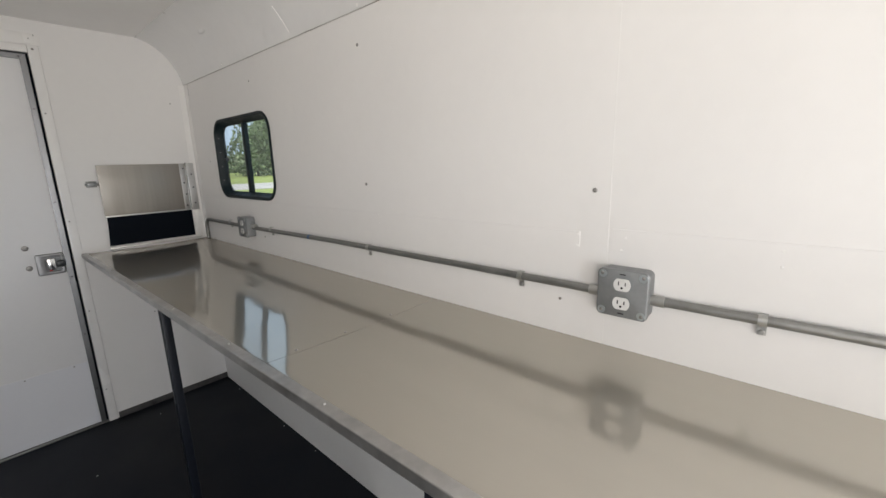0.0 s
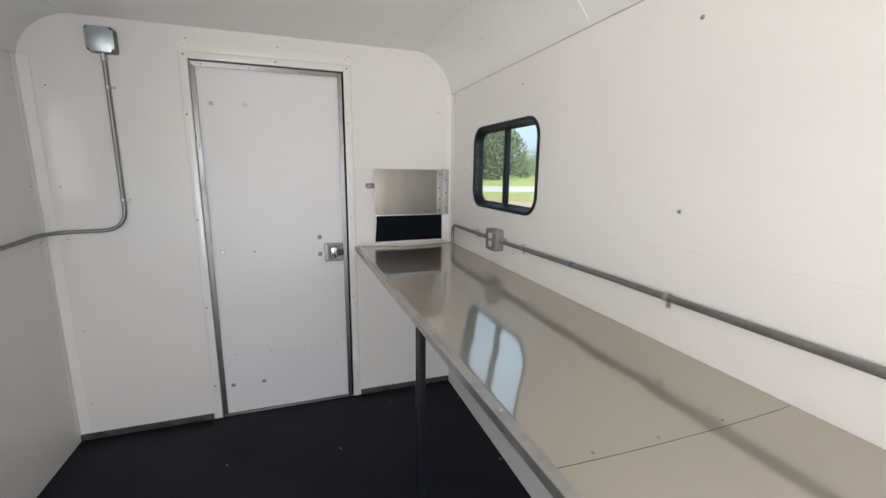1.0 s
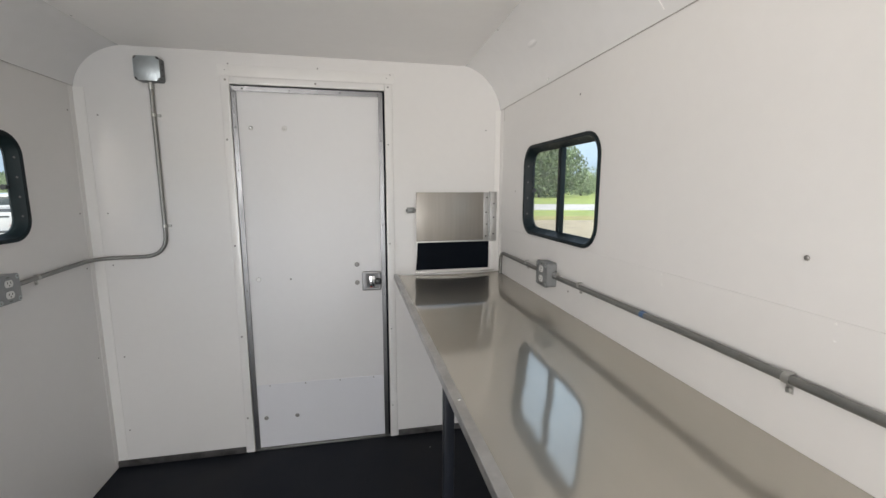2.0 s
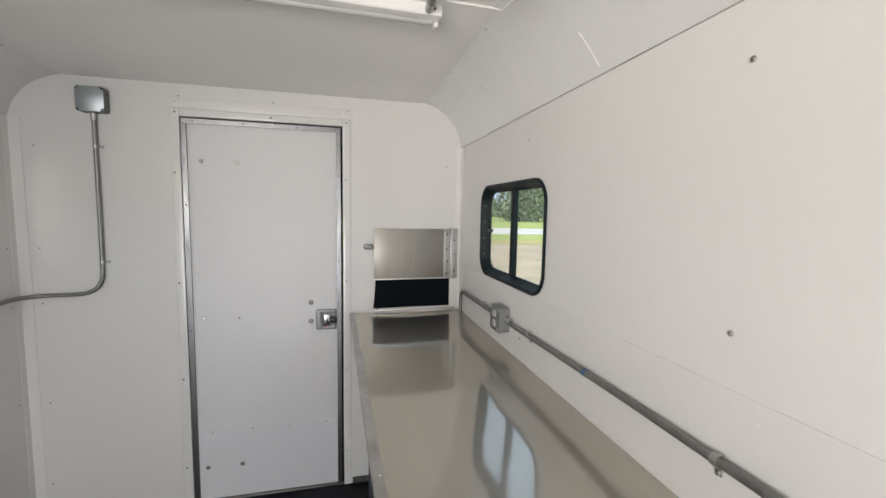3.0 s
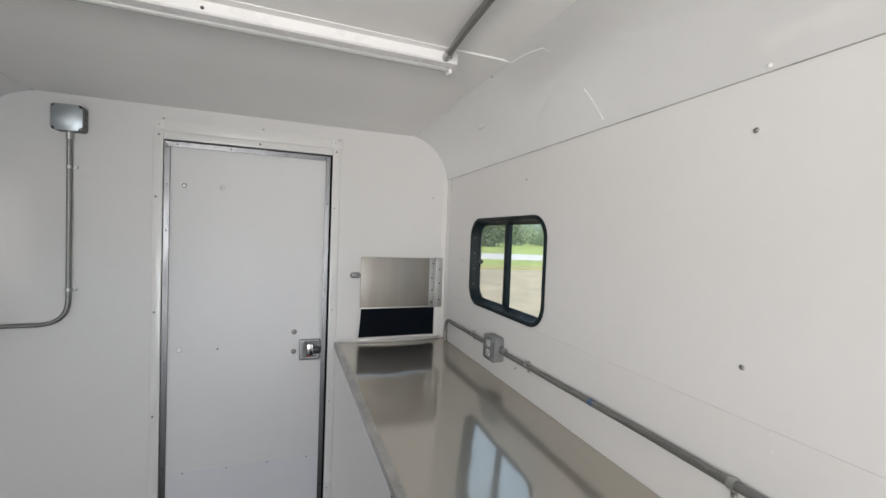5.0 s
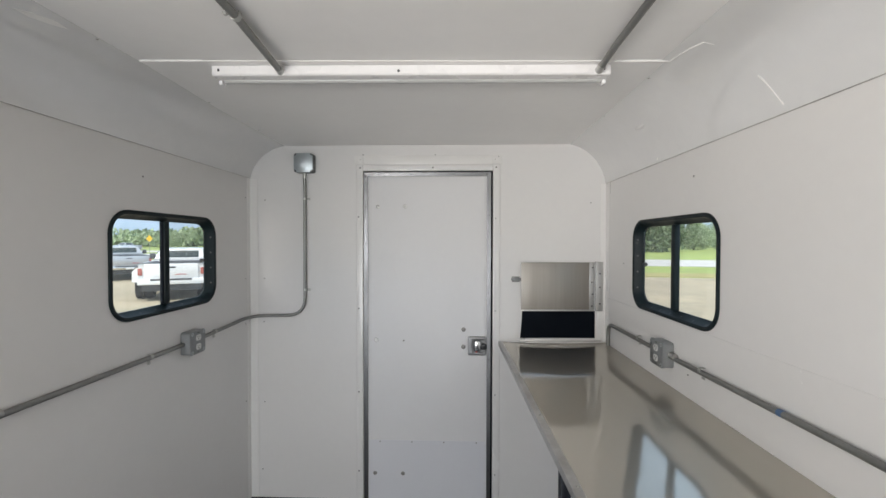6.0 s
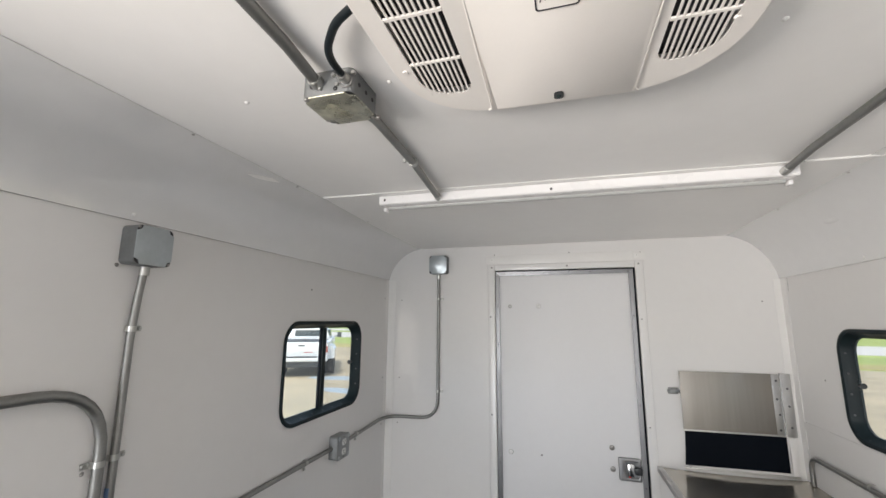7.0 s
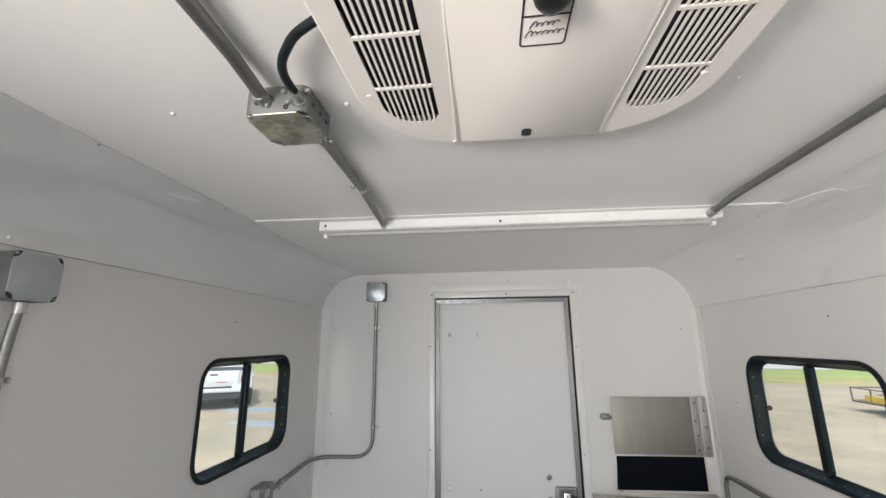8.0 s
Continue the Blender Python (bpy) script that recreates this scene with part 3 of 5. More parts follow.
for z in (0.140, 0.400, 0.879, 1.476, 1.680, 1.845):
    piece("screw", SCREW_B, to_d @ Matrix.Translation(((aL + bL) / 2, z, 0.0098)), door)
for z in (0.210, 0.520, 0.830, 1.202, 1.632):
    piece("screw", SCREW_B, to_d @ Matrix.Translation(((aR + bR) / 2, z, 0.0098)), door)
for x in (-0.258, -0.046, 0.191, 0.374):
    piece("screw", SCREW_B, to_d @ Matrix.Translation((x - dcx, ZT - ew / 2, 0.0098)), door)
for x in (-0.220, -0.040, 0.139, 0.320):
    piece("screw", SCREW_S, to_d @ Matrix.Translation((x - dcx, 0.360, 0.0024)), door)
for x, z, me, lb in ((-0.242, 0.934, BOLT_W, "white bolt cap"), (-0.087, 0.931, SCREW, ""), (-0.248, 0.18, BOLT_G, "steel bolt head"), (-0.091, 0.18, BOLT_G, "steel bolt head"), (0.248, 0.996, BOLT_G, "steel bolt head"), (0.247, 0.899, BOLT_G, "steel bolt head"), (-0.232, 1.68, BOLT_L, "pale zinc bolt head"), (-0.080, 1.681, BOLT_W, "white bolt cap"), (-0.080, 1.681, WASHER, "dull rim"), (-0.080, 1.681, RING_G, "grey ring"), (-0.242, 0.934, WASHER, "dull rim"), (-0.232, 1.68, RING_G, "grey ring")):
    piece("bolt", me, to_d @ Matrix.Translation((x - dcx, z, 0.0)), door, lb)
# latch: pressed housing, bright paddle, black lever, red tab
latch = part("latch", plate([rrect(0.272 - dcx, 0.372 - dcx, 0.856, 0.958, 0.008), rrect(0.305 - dcx, 0.360 - dcx, 0.872, 0.942, 0.006)[::-1]], 0, 0.018, to_d, bev=0.004), mat("latch_metal", (0.26, 0.26, 0.265), 0.38, 0.8, vary=0.1, scale=20), door, "grey pressed-metal door latch")
part("latch_dish", plate([rrect(0.305 - dcx, 0.360 - dcx, 0.872, 0.942, 0.006)], 0, 0.006, to_d), BOXG, latch)
part("paddle", bx(0.309 - dcx, 0.340 - dcx, -0.020, 0.0, 0.880, 0.936, 0.004), CHROME, latch, "bright paddle handle")
part("lever", bx(0.340 - dcx, 0.374 - dcx, -0.028, -0.004, 0.890, 0.922, 0.007), KNOB, latch, "black lever")
part("tab", bx(0.314 - dcx, 0.324 - dcx, -0.014, -0.003, 0.874, 0.884, 0.001), REDP, latch, "red tab")

# the painted casing round the door opening
FL = 0.040
casing = thing("trim", "white painted door casing strips with screws", "door casing", kind="structure")
for nm, (x0, x1, z0, z1) in (("jamb_strip", (DX0 - FL, DX0 - 0.001, 0.0, DZ1 + 0.034)), ("jamb_strip", (DX1 + 0.001, DX1 + FL, 0.0, DZ1 + 0.034)), ("head_strip", (DX0 - 0.0005, DX1 + 0.0005, DZ1 + 0.001, DZ1 + 0.034))):
    part(nm, bx(x0, x1, YF - 0.006, YF - 0.0005, z0, z1, 0.0030, seg=3), CASEW, casing)
part("head_board", bx(DX0 - 0.05, DX1 + 0.05, YF - 0.003, YF - 0.0005, DZ1 + 0.036, DZ1 + 0.085, 0.001), TRIMW, casing)
for z in (0.197, 0.644, 1.112, 1.622):
    piece("screw", SCREW, on_front(DX0 - 0.026, z, 0.006), casing)
    piece("screw", SCREW_S, on_front(DX1 + 0.015, z - 0.008, 0.006), casing)
for x in (DX0 - 0.017, 0.076, DX1 + 0.018):
    piece("screw", SCREW, on_front(x, DZ1 + 0.018, 0.006), casing)
for x, z in ((-0.312, 1.966), (0.089, 1.965), (0.436, 1.954)):
    piece("screw", SCREW_S, on_front(x, z, 0.003), casing)
for x in (DX0 - 0.016, DX1 + 0.012):
    part("corner_plate", bx(x - 0.017, x + 0.017, YF - 0.0052, YF - 0.003, DZ1 + 0.044, DZ1 + 0.080, 0.0008), TRIMW, casing)
    piece("screw", STAPLE_G, on_front(x, DZ1 + 0.062, 0.0053), casing)


# ---- hatch in the end wall ----
hatch = thing("hatch_flap", "brushed steel hatch flap hinged beside the corner over a black curtain", "hatch")
# the flap stands a finger's width off the wall at its catch side
flap_m = Matrix.Translation((0.962, YF - 0.008, 0)) @ pose(0, 0, 0, 0, 0, 1.8)
flap = part("flap", bx(-0.401, 0, -0.003, 0.003, 1.114, 1.373, 0.001), PLATE, hatch)
lip = part("flap_lip", bx(-0.401, 0, -0.008, 0.003, 1.1075, 1.1135, 0.001), ALU_EDGE, hatch, "pale folded lip")
hinge = part("hinge", bx(-0.030, -0.001, -0.0052, -0.0034, 1.114, 1.373, 0.0006), ALU, hatch, "long piano hinge")
for q in (flap, lip, hinge):
    q.matrix_basis = flap_m
part("hinge_leaf", bx(0.970, 1.007, YF - 0.0115, YF - 0.001, 1.108, 1.376, 0.0008), ALU, hatch, "outer hinge leaf")
knuckle = mesh_of("knuckle", tube([(0, 0, 0), (0, 0, 0.0165)], 0.0036, 8), GALV)
for k in range(13):
    piece("knuckle", knuckle, Matrix.Translation((0.966, YF - 0.012, 1.109 + 0.0204 * k)), hatch)
part("hinge_pin", tube([(0.966, YF - 0.012, 1.111), (0.966, YF - 0.012, 1.378)], 0.0018, 6), DARK, hatch)
for i, z in enumerate((1.135, 1.20, 1.265, 1.345)):
    piece("screw", SCREW_D, flap_m @ Matrix.Translation((-0.016 + 0.004 * (i % 2), -0.005, z)) @ pose(0, 0, 0, 90, 0, 0), hatch)
for z in (1.135, 1.225, 1.30):
    piece("screw", SCREW_D, on_front(0.990, z + 0.012, 0.0115), hatch)
for x in (-0.06, -0.10, -0.35):
    piece("rivet", STAPLE_G, flap_m @ Matrix.Translation((x, -0.003, 1.13)) @ pose(0, 0, 0, 90, 0, 0), hatch)
# hanging curtain with a slightly flared free edge
rows = []
for k in range(5):
    z = 1.106 - 0.149 * k / 4
    f = 0.012 * (k / 4) ** 1.5
    rows.append((z, f))
bm = bmesh.new()
rings = []
for z, f in rows:
    rings.append([(0.570 - f, YF - 0.004 - f, z), (0.75, YF - 0.004 - 0.4 * f, z), (0.967, YF - 0.004, z), (0.967, YF - 0.001 + 0.02, z), (0.75, YF + 0.019, z), (0.570 - f, YF - 0.0005 - f, z)])
part("curtain", loft(rings, bm=bm), RUBBER, hatch, "black rubber curtain")
part("sill", bx(0.560, 1.000, YF - 0.009, YF - 0.0005, 0.938, 0.9455, 0.001), ALU_EDGE, hatch, "aluminium sill strip")
part("side_strip", bx(0.974, 1.002, YF - 0.010, YF - 0.0005, 0.948, 1.104, 0.001), TRIMW, hatch, "white side strip")
part("loose_thread", tube(fillet([(0.566, YF - 0.018, 0.967), (0.572, YF - 0.020, 0.955), (0.584, YF - 0.020, 0.957), (0.578, YF - 0.019, 0.948), (0.560, YF - 0.020, 0.950)], 0.004), 0.0006, 5), DARK, hatch, "frayed black thread")
catch = thing("hatch_catch", "small grey slide bolt catch on white wall", "catch")
part("base", bx(0.513, 0.556, YF - 0.004, YF - 0.0005, 1.264, 1.294, 0.001), GALV, catch)
part("bolt", tube([(0.508, YF - 0.012, 1.279), (0.574, YF - 0.012, 1.279)], 0.0060, 10), BOXG, catch)
part("guide", bx(0.518, 0.550, YF - 0.0195, YF - 0.0042, 1.268, 1.290, 0.005), BOXG, catch)
part("knob", tube([(0.557, YF - 0.012, 1.279), (0.557, YF - 0.028, 1.274)], 0.0035, 8), GALV, catch)


# ---- counter ----
CZ, CJ = 0.935, 0.699
counter = thing("counter", "long stainless steel counter with turned-down edge on square black legs", "counter", pose(0, 0, 0))
def edge_x(y):
    """The counter's front edge runs slightly out from the wall towards the door."""
    return 0.441 + 0.0185 * (2.58 - y)


SAG = 0.0070                                          # the sheet hangs a little between its edges


def sheet(y0, y1):
    """The steel top: a thin sheet, sagging between wall and edge, rolled down at the front."""
    n = 20

    def ring(y):
        e, w_ = edge_x(y), XR - 0.001 - edge_x(y) - 0.004
        top = [(XR - 0.001 - w_ * k / n, CZ - SAG * 4 * (k / n) * (1 - k / n)) for k in range(n + 1)]
        roll = [(e + 0.004 - 0.004 * math.sin(radians(18 * k)), CZ - 0.004 + 0.004 * math.cos(radians(18 * k))) for k in range(1, 6)]
        skirt = [(e, CZ - 0.018), (e + 0.0015, CZ - 0.018), (e + 0.0015, CZ - 0.006), (e + 0.004, CZ - 0.002)]
        under = [(x, z - 0.002) for x, z in top[:-1]][::-1]
        return [(x, y, z) for x, z in top + roll + skirt + under]
    return loft([ring(y0), ring(y1)])


part("sheet", sheet(CJ + 0.0007, YF - 0.0105), STEEL, counter)
part("sheet", sheet(-1.22, CJ - 0.0007), STEEL, counter)
board = [(XR - 0.002, -1.21), (XR - 0.002, YF - 0.012), (edge_x(YF) + 0.010, YF - 0.012), (edge_x(-1.21) + 0.010, -1.21)]
part("board", plate([board], CZ - 0.022, CZ - SAG - 0.003), mat("plywood_core", (0.35, 0.25, 0.15), 0.8, vary=0.15), counter, "plywood core")
ang = [(-0.0024, CZ - 0.019), (-0.0008, CZ - 0.019), (-0.0008, CZ + 0.0004), (0.021, CZ + 0.0004), (0.021, CZ + 0.0018), (-0.0012, CZ + 0.0020), (-0.0024, CZ + 0.0008)]
part("edge_angle", loft([[(edge_x(y) + x, y, z) for x, z in ang] for y in (-1.22, YF - 0.0105)]), mat("scuffed_aluminium_angle", (0.50, 0.495, 0.485), 0.40, 0.9, vary=0.28, scale=11, grain=60, bump=0.03), counter, "scuffed aluminium angle along the edge")
for y in (1.352, 0.205, -1.0):
    part("leg", bx(edge_x(y) - 0.001, edge_x(y) + 0.025, y - 0.013, y + 0.013, 0.0, CZ - 0.0205, 0.003), LEGM, counter)
for y in (2.40, 2.01, 1.629, 1.253, 0.858, 0.466, 0.085, -0.294):
    piece("screw", SCREW_Z, Matrix.Translation((edge_x(y) + 0.013, y, CZ + 0.0017)), counter)
for x in (0.860, 0.710, 0.576):
    q = (XR - x) / (XR - edge_x(CJ))
    piece("screw", SCREW_S, Matrix.Translation((x, CJ + 0.014, CZ - SAG * 4 * q * (1 - q) - 0.0003)), counter)


# ---- conduit runs and boxes ----
def strap_mesh(r):
    """A one-hole strap: a band over the tube and a flat ear with its screw."""
    bm = bmesh.new()
    n = 8
    outer = [((r + 0.0018) * math.cos(math.pi * k / n), (r + 0.0018) * math.sin(math.pi * k / n)) for k in range(n + 1)]
    inner = [((r + 0.0002) * math.cos(math.pi * k / n), (r + 0.0002) * math.sin(math.pi * k / n)) for k in range(n + 1)]
    ring = outer + [(-r - 0.0018, -r + 0.0005), (-r - 0.0002, -r + 0.0005)] + inner[::-1] + [(r + 0.0002, -r + 0.002), (r + 0.019, -r + 0.002), (r + 0.019, -r + 0.0038), (r + 0.0018, -r + 0.0038)]
    loft([[(x, -0.0065, z) for x, z in ring], [(x, 0.0065, z) for x, z in ring]], bm=bm)
    cyl(0.0055, 0.004, Matrix.Translation((r + 0.014, 0, -r + 0.0036)), 8, 0.004, bm=bm)
    return mesh_of("strap", bm, GALV_L, 40)


R34, R1 = 0.0090, 0.0116
STRAP = strap_mesh(R34)
STRAP_1 = strap_mesh(R1)


def strap(parent, frame_m, big=False):
    piece("strap", STRAP_1 if big else STRAP, frame_m, parent, "bright zinc strap")


def connector(parent, a, b, r=R34):
    part("connector", tube([a, b], r + 0.0022, 12), GALV_L, parent, "bright zinc connector")


def outlet_box(m, size=0.104, depth=0.050):
    """A square steel box with a raised cover and a duplex outlet; local z out of the wall."""
    t = thing("outlet_box", "grey steel surface outlet box with two white sockets", "outlet", m, "outlet boxes")
    h = size / 2
    part("body", plate([rrect(-h, h, -h, h, 0.012)], 0.0005, depth - 0.010, bev=0.001), BOXG, t)
    cov = part("cover", loft([[(x, y, z) for x, y in rrect(-q, q, -q, q, rr)] for q, rr, z in ((h + 0.001, 0.010, depth - 0.0095), (h + 0.001, 0.010, depth - 0.0022), (h - 0.0004, 0.010, depth - 0.0006), (h - 0.0020, 0.009, depth))]), BOXG, t, "raised grey cover")
    for sy in (-1, 1):
        sock = []
        for k in range(24):
            an = 2 * math.pi * k / 24
            sock.append((0.0165 * math.cos(an), max(-0.0125, min(0.0125, 0.0165 * math.sin(an)))))
        part("socket", plate([sock], depth, depth + 0.002, Matrix.Translation((0, sy * 0.0195, 0))), OUTLET, cov, "white socket face")
        bm = bx(-0.0075, -0.0055, sy * 0.0195 - 0.001, sy * 0.0195 + 0.007, depth + 0.0018, depth + 0.0026)
        bx(0.0055, 0.0075, sy * 0.0195 - 0.001, sy * 0.0195 + 0.006, depth + 0.0018, depth + 0.0026, bm=bm)
        cyl(0.0025, 0.0008, Matrix.Translation((0, sy * 0.0195 - 0.006, depth + 0.0018)), 8, bm=bm)
        part("slots", bm, DARK, cov, "dark socket slots")
    for sy in (-1, 1):
        part("cover_slot", bx(-0.006, 0.006, sy * 0.041 - 0.0012, sy * 0.041 + 0.0012, depth - 0.0002, depth + 0.0004), DARK, cov, "small dark slot")
    for sx_, sy_ in ((-1, 1), (1, -1), (1, 1), (-1, -1)):
        part("corner_dimple", cyl(0.0082, 0.0007, Matrix.Translation((sx_ * (h - 0.0098), sy_ * (h - 0.0098), depth - 0.0002)), 14), COVER, t, "pressed corner round the screw")
        piece("screw", SCREW_S, Matrix.Translation((sx_ * (h - 0.009), sy_ * (h - 0.009), depth + 0.0003)), t)
    return t


def blank_box(m, size=0.104, depth=0.052, cover=None, label="grey steel box with a plain zinc cover"):
    t = thing("junction_box", label, "junction box", m, "junction boxes")
    h = size / 2
    part("body", plate([rrect(-h, h, -h, h, 0.012)], 0.0005, depth - 0.0025, bev=0.001), BODYG, t)
    notch = 0.015
    # added dark sheet: the shade in the open cover corners, as colour
    part("corner_gap_dark", plate([rrect(-h + 0.0015, h - 0.0015, -h + 0.0015, h - 0.0015, 0.011)], depth - 0.0026, depth - 0.0021), DARK, t, "dark sheet for the shade under the cover corners")
    part("cover", plate([[(-h + notch, -h), (h - notch, -h), (h - notch * 0.7, -h + notch * 0.7), (h, -h + notch), (h, h - notch), (h - notch * 0.7, h - notch * 0.7), (h - notch, h), (-h + notch, h), (-h + notch * 0.7, h - notch * 0.7), (-h, h - notch), (-h, -h + notch), (-h + notch * 0.7, -h + notch * 0.7)]], depth - 0.002, depth, bev=0.0006), cover or COVER, t, "pale zinc cover plate")
    for sx_, sy_ in ((-1, 1), (1, -1)):
        piece("screw", SCREW_S, Matrix.Translation((sx_ * (h - 0.006), sy_ * (h - 0.006), depth - 0.002)), t)
    for k in (-1, 0, 1):
        part("knockout", cyl(0.004, 0.0008, Matrix.Translation((h, 0.025 * k, depth * 0.45)) @ pose(0, 0, 0, 0, 90, 0), 8), DARK, t)
    return t


def conduit(label, points, r, bend=0.10):
    t = thing("conduit", label, "conduit", group="conduit runs")
    part("tube", tube(fillet(points, bend), r, 12), GALV, t)
    return t


ZR = 1.061
xr = XR - R34 - 0.003
outlet_box(on_right(0.139, 1.071), 0.097, 0.042)
outlet_box(on_right(1.942, 1.056), 0.097, 0.044)
run = conduit("galvanised conduit run along the wall above the counter", [(xr, 1.893, 1.052), (xr, 1.2, ZR), (xr, 0.187, ZR)], R34)
up = Matrix(((0, 0, -1, 0), (0, 1, 0, 0), (-1, 0, 0, 0), (0, 0, 0, 1)))   # strap on the right wall, ear down
for y in (1.700, 0.991, 0.390):
    strap(run, Matrix.Translation((xr, y, ZR)) @ up)
connector(run, (xr, 1.893, ZR), (xr, 1.862, ZR))
connector(run, (xr, 0.185, ZR), (xr, 0.215, ZR))
part("tape", tube([(xr, 1.380, ZR - 0.002), (xr, 1.364, ZR - 0.002)], R34 + 0.0006, 12), BLUE, run, "blue printed band")
run = conduit("galvanised conduit running on behind the outlet box", [(xr, 0.092, ZR), (xr, -2.18, ZR + 0.006)], R34)
for y in (-0.086, -0.8):
    strap(run, Matrix.Translation((xr, y, ZR)) @ up)
connector(run, (xr, 0.092, ZR), (xr, 0.066, ZR))
run = conduit("galvanised conduit bent down to the counter in the corner", [(xr, 1.997, 1.052), (xr, 2.525, 1.052), (xr, 2.525, CZ + 0.002)], R34, bend=0.075)
strap(run, Matrix.Translation((xr, 2.16, ZR)) @ up)
connector(run, (xr, 1.997, ZR), (xr, 2.026, ZR))

xl = XL + R34 + 0.003
yf = YF - R34 - 0.003
ZL = 1.048
outlet_box(on_left(2.064, 1.049), 0.098, 0.046)
outlet_box(on_left(1.079, 1.051), 0.098, 0.050)
upl = Matrix(((0, 0, 1, 0), (0, 1, 0, 0), (-1, 0, 0, 0), (0, 0, 0, 1)))    # strap on the left wall, ear down
run = conduit("galvanised conduit run along the wall under the window", [(xl, 1.128, ZL - 0.005), (xl, 2.015, ZL)], R34)
for y in (1.32, 1.83):
    strap(run, Matrix.Translation((xl, y, ZL)) @ upl)
connector(run, (xl, 1.131, ZL - 0.005), (xl, 1.16, ZL - 0.005))
XV = -0.637
run = conduit("galvanised conduit bent round the corner and up the end wall", [(xl, 2.113, ZL), (xl, yf, ZL + 0.02), (XV, yf, ZL + 0.025), (XV, yf, 1.863)], R34, bend=0.105)
strap(run, Matrix.Translation((xl, 2.24, ZL + 0.006)) @ upl)
upf = Matrix(((1, 0, 0, 0), (0, 0, -1, 0), (0, 1, 0, 0), (0, 0, 0, 1)))
for z in (1.722, 1.216):
    strap(run, Matrix.Translation((XV, yf, z)) @ upf)
connector(run, (XV, yf, 1.835), (XV, yf, 1.864))
blank_box(on_front(-0.632, 1.916), 0.104, 0.05)

blank_box(on_left(1.083, 1.777), 0.095, 0.050)
run = conduit("galvanised conduit rising to the box below the ceiling", [(xl, 1.084, 1.098), (xl + 0.001, 1.080, 1.20), (xl, 1.0795, 1.56), (xl + 0.004, 1.083, 1.66), (xl + 0.012, 1.084, 1.728)], R34, bend=0.25)
ups = Matrix(((0, 0, 1, 0), (1, 0, 0, 0), (0, 1, 0, 0), (0, 0, 0, 1)))     # strap on an upright tube, ear towards the door
for z in (1.578, 1.292):
    strap(run, Matrix.Translation((xl, 1.080, z)) @ ups)
connector(run, (xl, 1.080, 1.104), (xl, 1.080, 1.128))
connector(run, (xl + 0.012, 1.084, 1.706), (xl + 0.012, 1.084, 1.727))
part("tape", tube([(xl, 1.080, 1.209), (xl, 1.080, 1.229)], R34 + 0.0006, 12), BLUE, run, "blue printed band")
part("sticker", tube([(xl, 1.080, 1.142), (xl, 1.080, 1.19)], R34 + 0.0005, 12), OUTLET, run, "pale paper sticker")
xl1 = XL + R1 + 0.003
run = conduit("thick galvanised conduit sweeping from the box along the wall", [(xl1, 1.046, 1.087), (xl1, 1.046, 1.449), (xl1, 0.10, 1.449), (XL - 0.03, 0.10, 1.449)], R1, bend=0.14)
upn = Matrix(((0, 0, 1, 0), (-1, 0, 0, 0), (0, -1, 0, 0), (0, 0, 0, 1)))
strap(run, Matrix.Translation((xl1, 1.046, 1.288)) @ upn, big=True)
connector(run, (xl1, 1.046, 1.104), (xl1, 1.046, 1.132), R1)
part("tape", tube([(xl1, 0.80, 1.449), (xl1, 0.825, 1.449)], R1 + 0.0006, 12), BLUE, run, "blue printed band")


# ---- ceiling lamp and its conduits ----
lamp = thing("ceiling_lamp", "white unlit strip lamp across the ceiling", "ceiling lamp", pose(0.065, 1.582, 0, 0, 0, 1.1))
LX0, LX1, LY = -0.605, 0.605, -0.001
prof = [(LY, ZC - 0.0035), (LY, ZC - 0.028), (LY + 0.004, ZC - 0.032), (LY + 0.060, ZC - 0.032), (LY + 0.064, ZC - 0.028), (LY + 0.064, ZC - 0.0035)]
part("housing", loft([[(LX0, y, z) for y, z in prof], [(LX1, y, z) for y, z in prof]]), LAMPW, lamp)
part("tube", tube([(LX0 + 0.016, LY + 0.046, ZC - 0.031), (LX1 - 0.016, LY + 0.046, ZC - 0.031)], 0.0095, 14), TUBEM, lamp, "milky unlit tube")
for x0 in (LX0 + 0.001, LX1 - 0.013):
    part("lamp_holder", bx(x0, x0 + 0.012, LY + 0.034, LY + 0.058, ZC - 0.047, ZC - 0.0325, 0.004), LAMPW, lamp)
for x in (LX0 + 0.02, LX1 - 0.02):
    bm = bx(x - 0.003, x + 0.003, LY - 0.0006, LY + 0.0005, ZC - 0.02, ZC - 0.012)
    part("knockout", bm, DARK, lamp)
piece("screw", SCREW_B, Matrix.Translation((-0.035, LY, ZC - 0.02)) @ pose(0, 0, 0, 90, 0, 0), lamp)

R12 = 0.0096
zc = ZC - R12 - 0.003
jbox = blank_box(on_ceiling(-0.318, 0.938), 0.098, 0.046, JCOVER, "steel ceiling junction box with a stained yellowish cover")
jinv = on_ceiling(-0.318, 0.938).inverted()
for x, z, q in ((-0.338, 0.012, 0.0046), (-0.304, 0.012, 0.0046), (-0.296, 0.030, 0.0036), (-0.266, 0.014, 0.0046), (-0.328, 0.033, 0.0036)):
    part("screw", cyl(q, 0.005, jinv @ Matrix.Translation((x, 0.889, ZC - z)) @ pose(0, 0, 0, 90, 0, 0), 6, q * 0.8), GALV_L, jbox, "bright clamp screw")
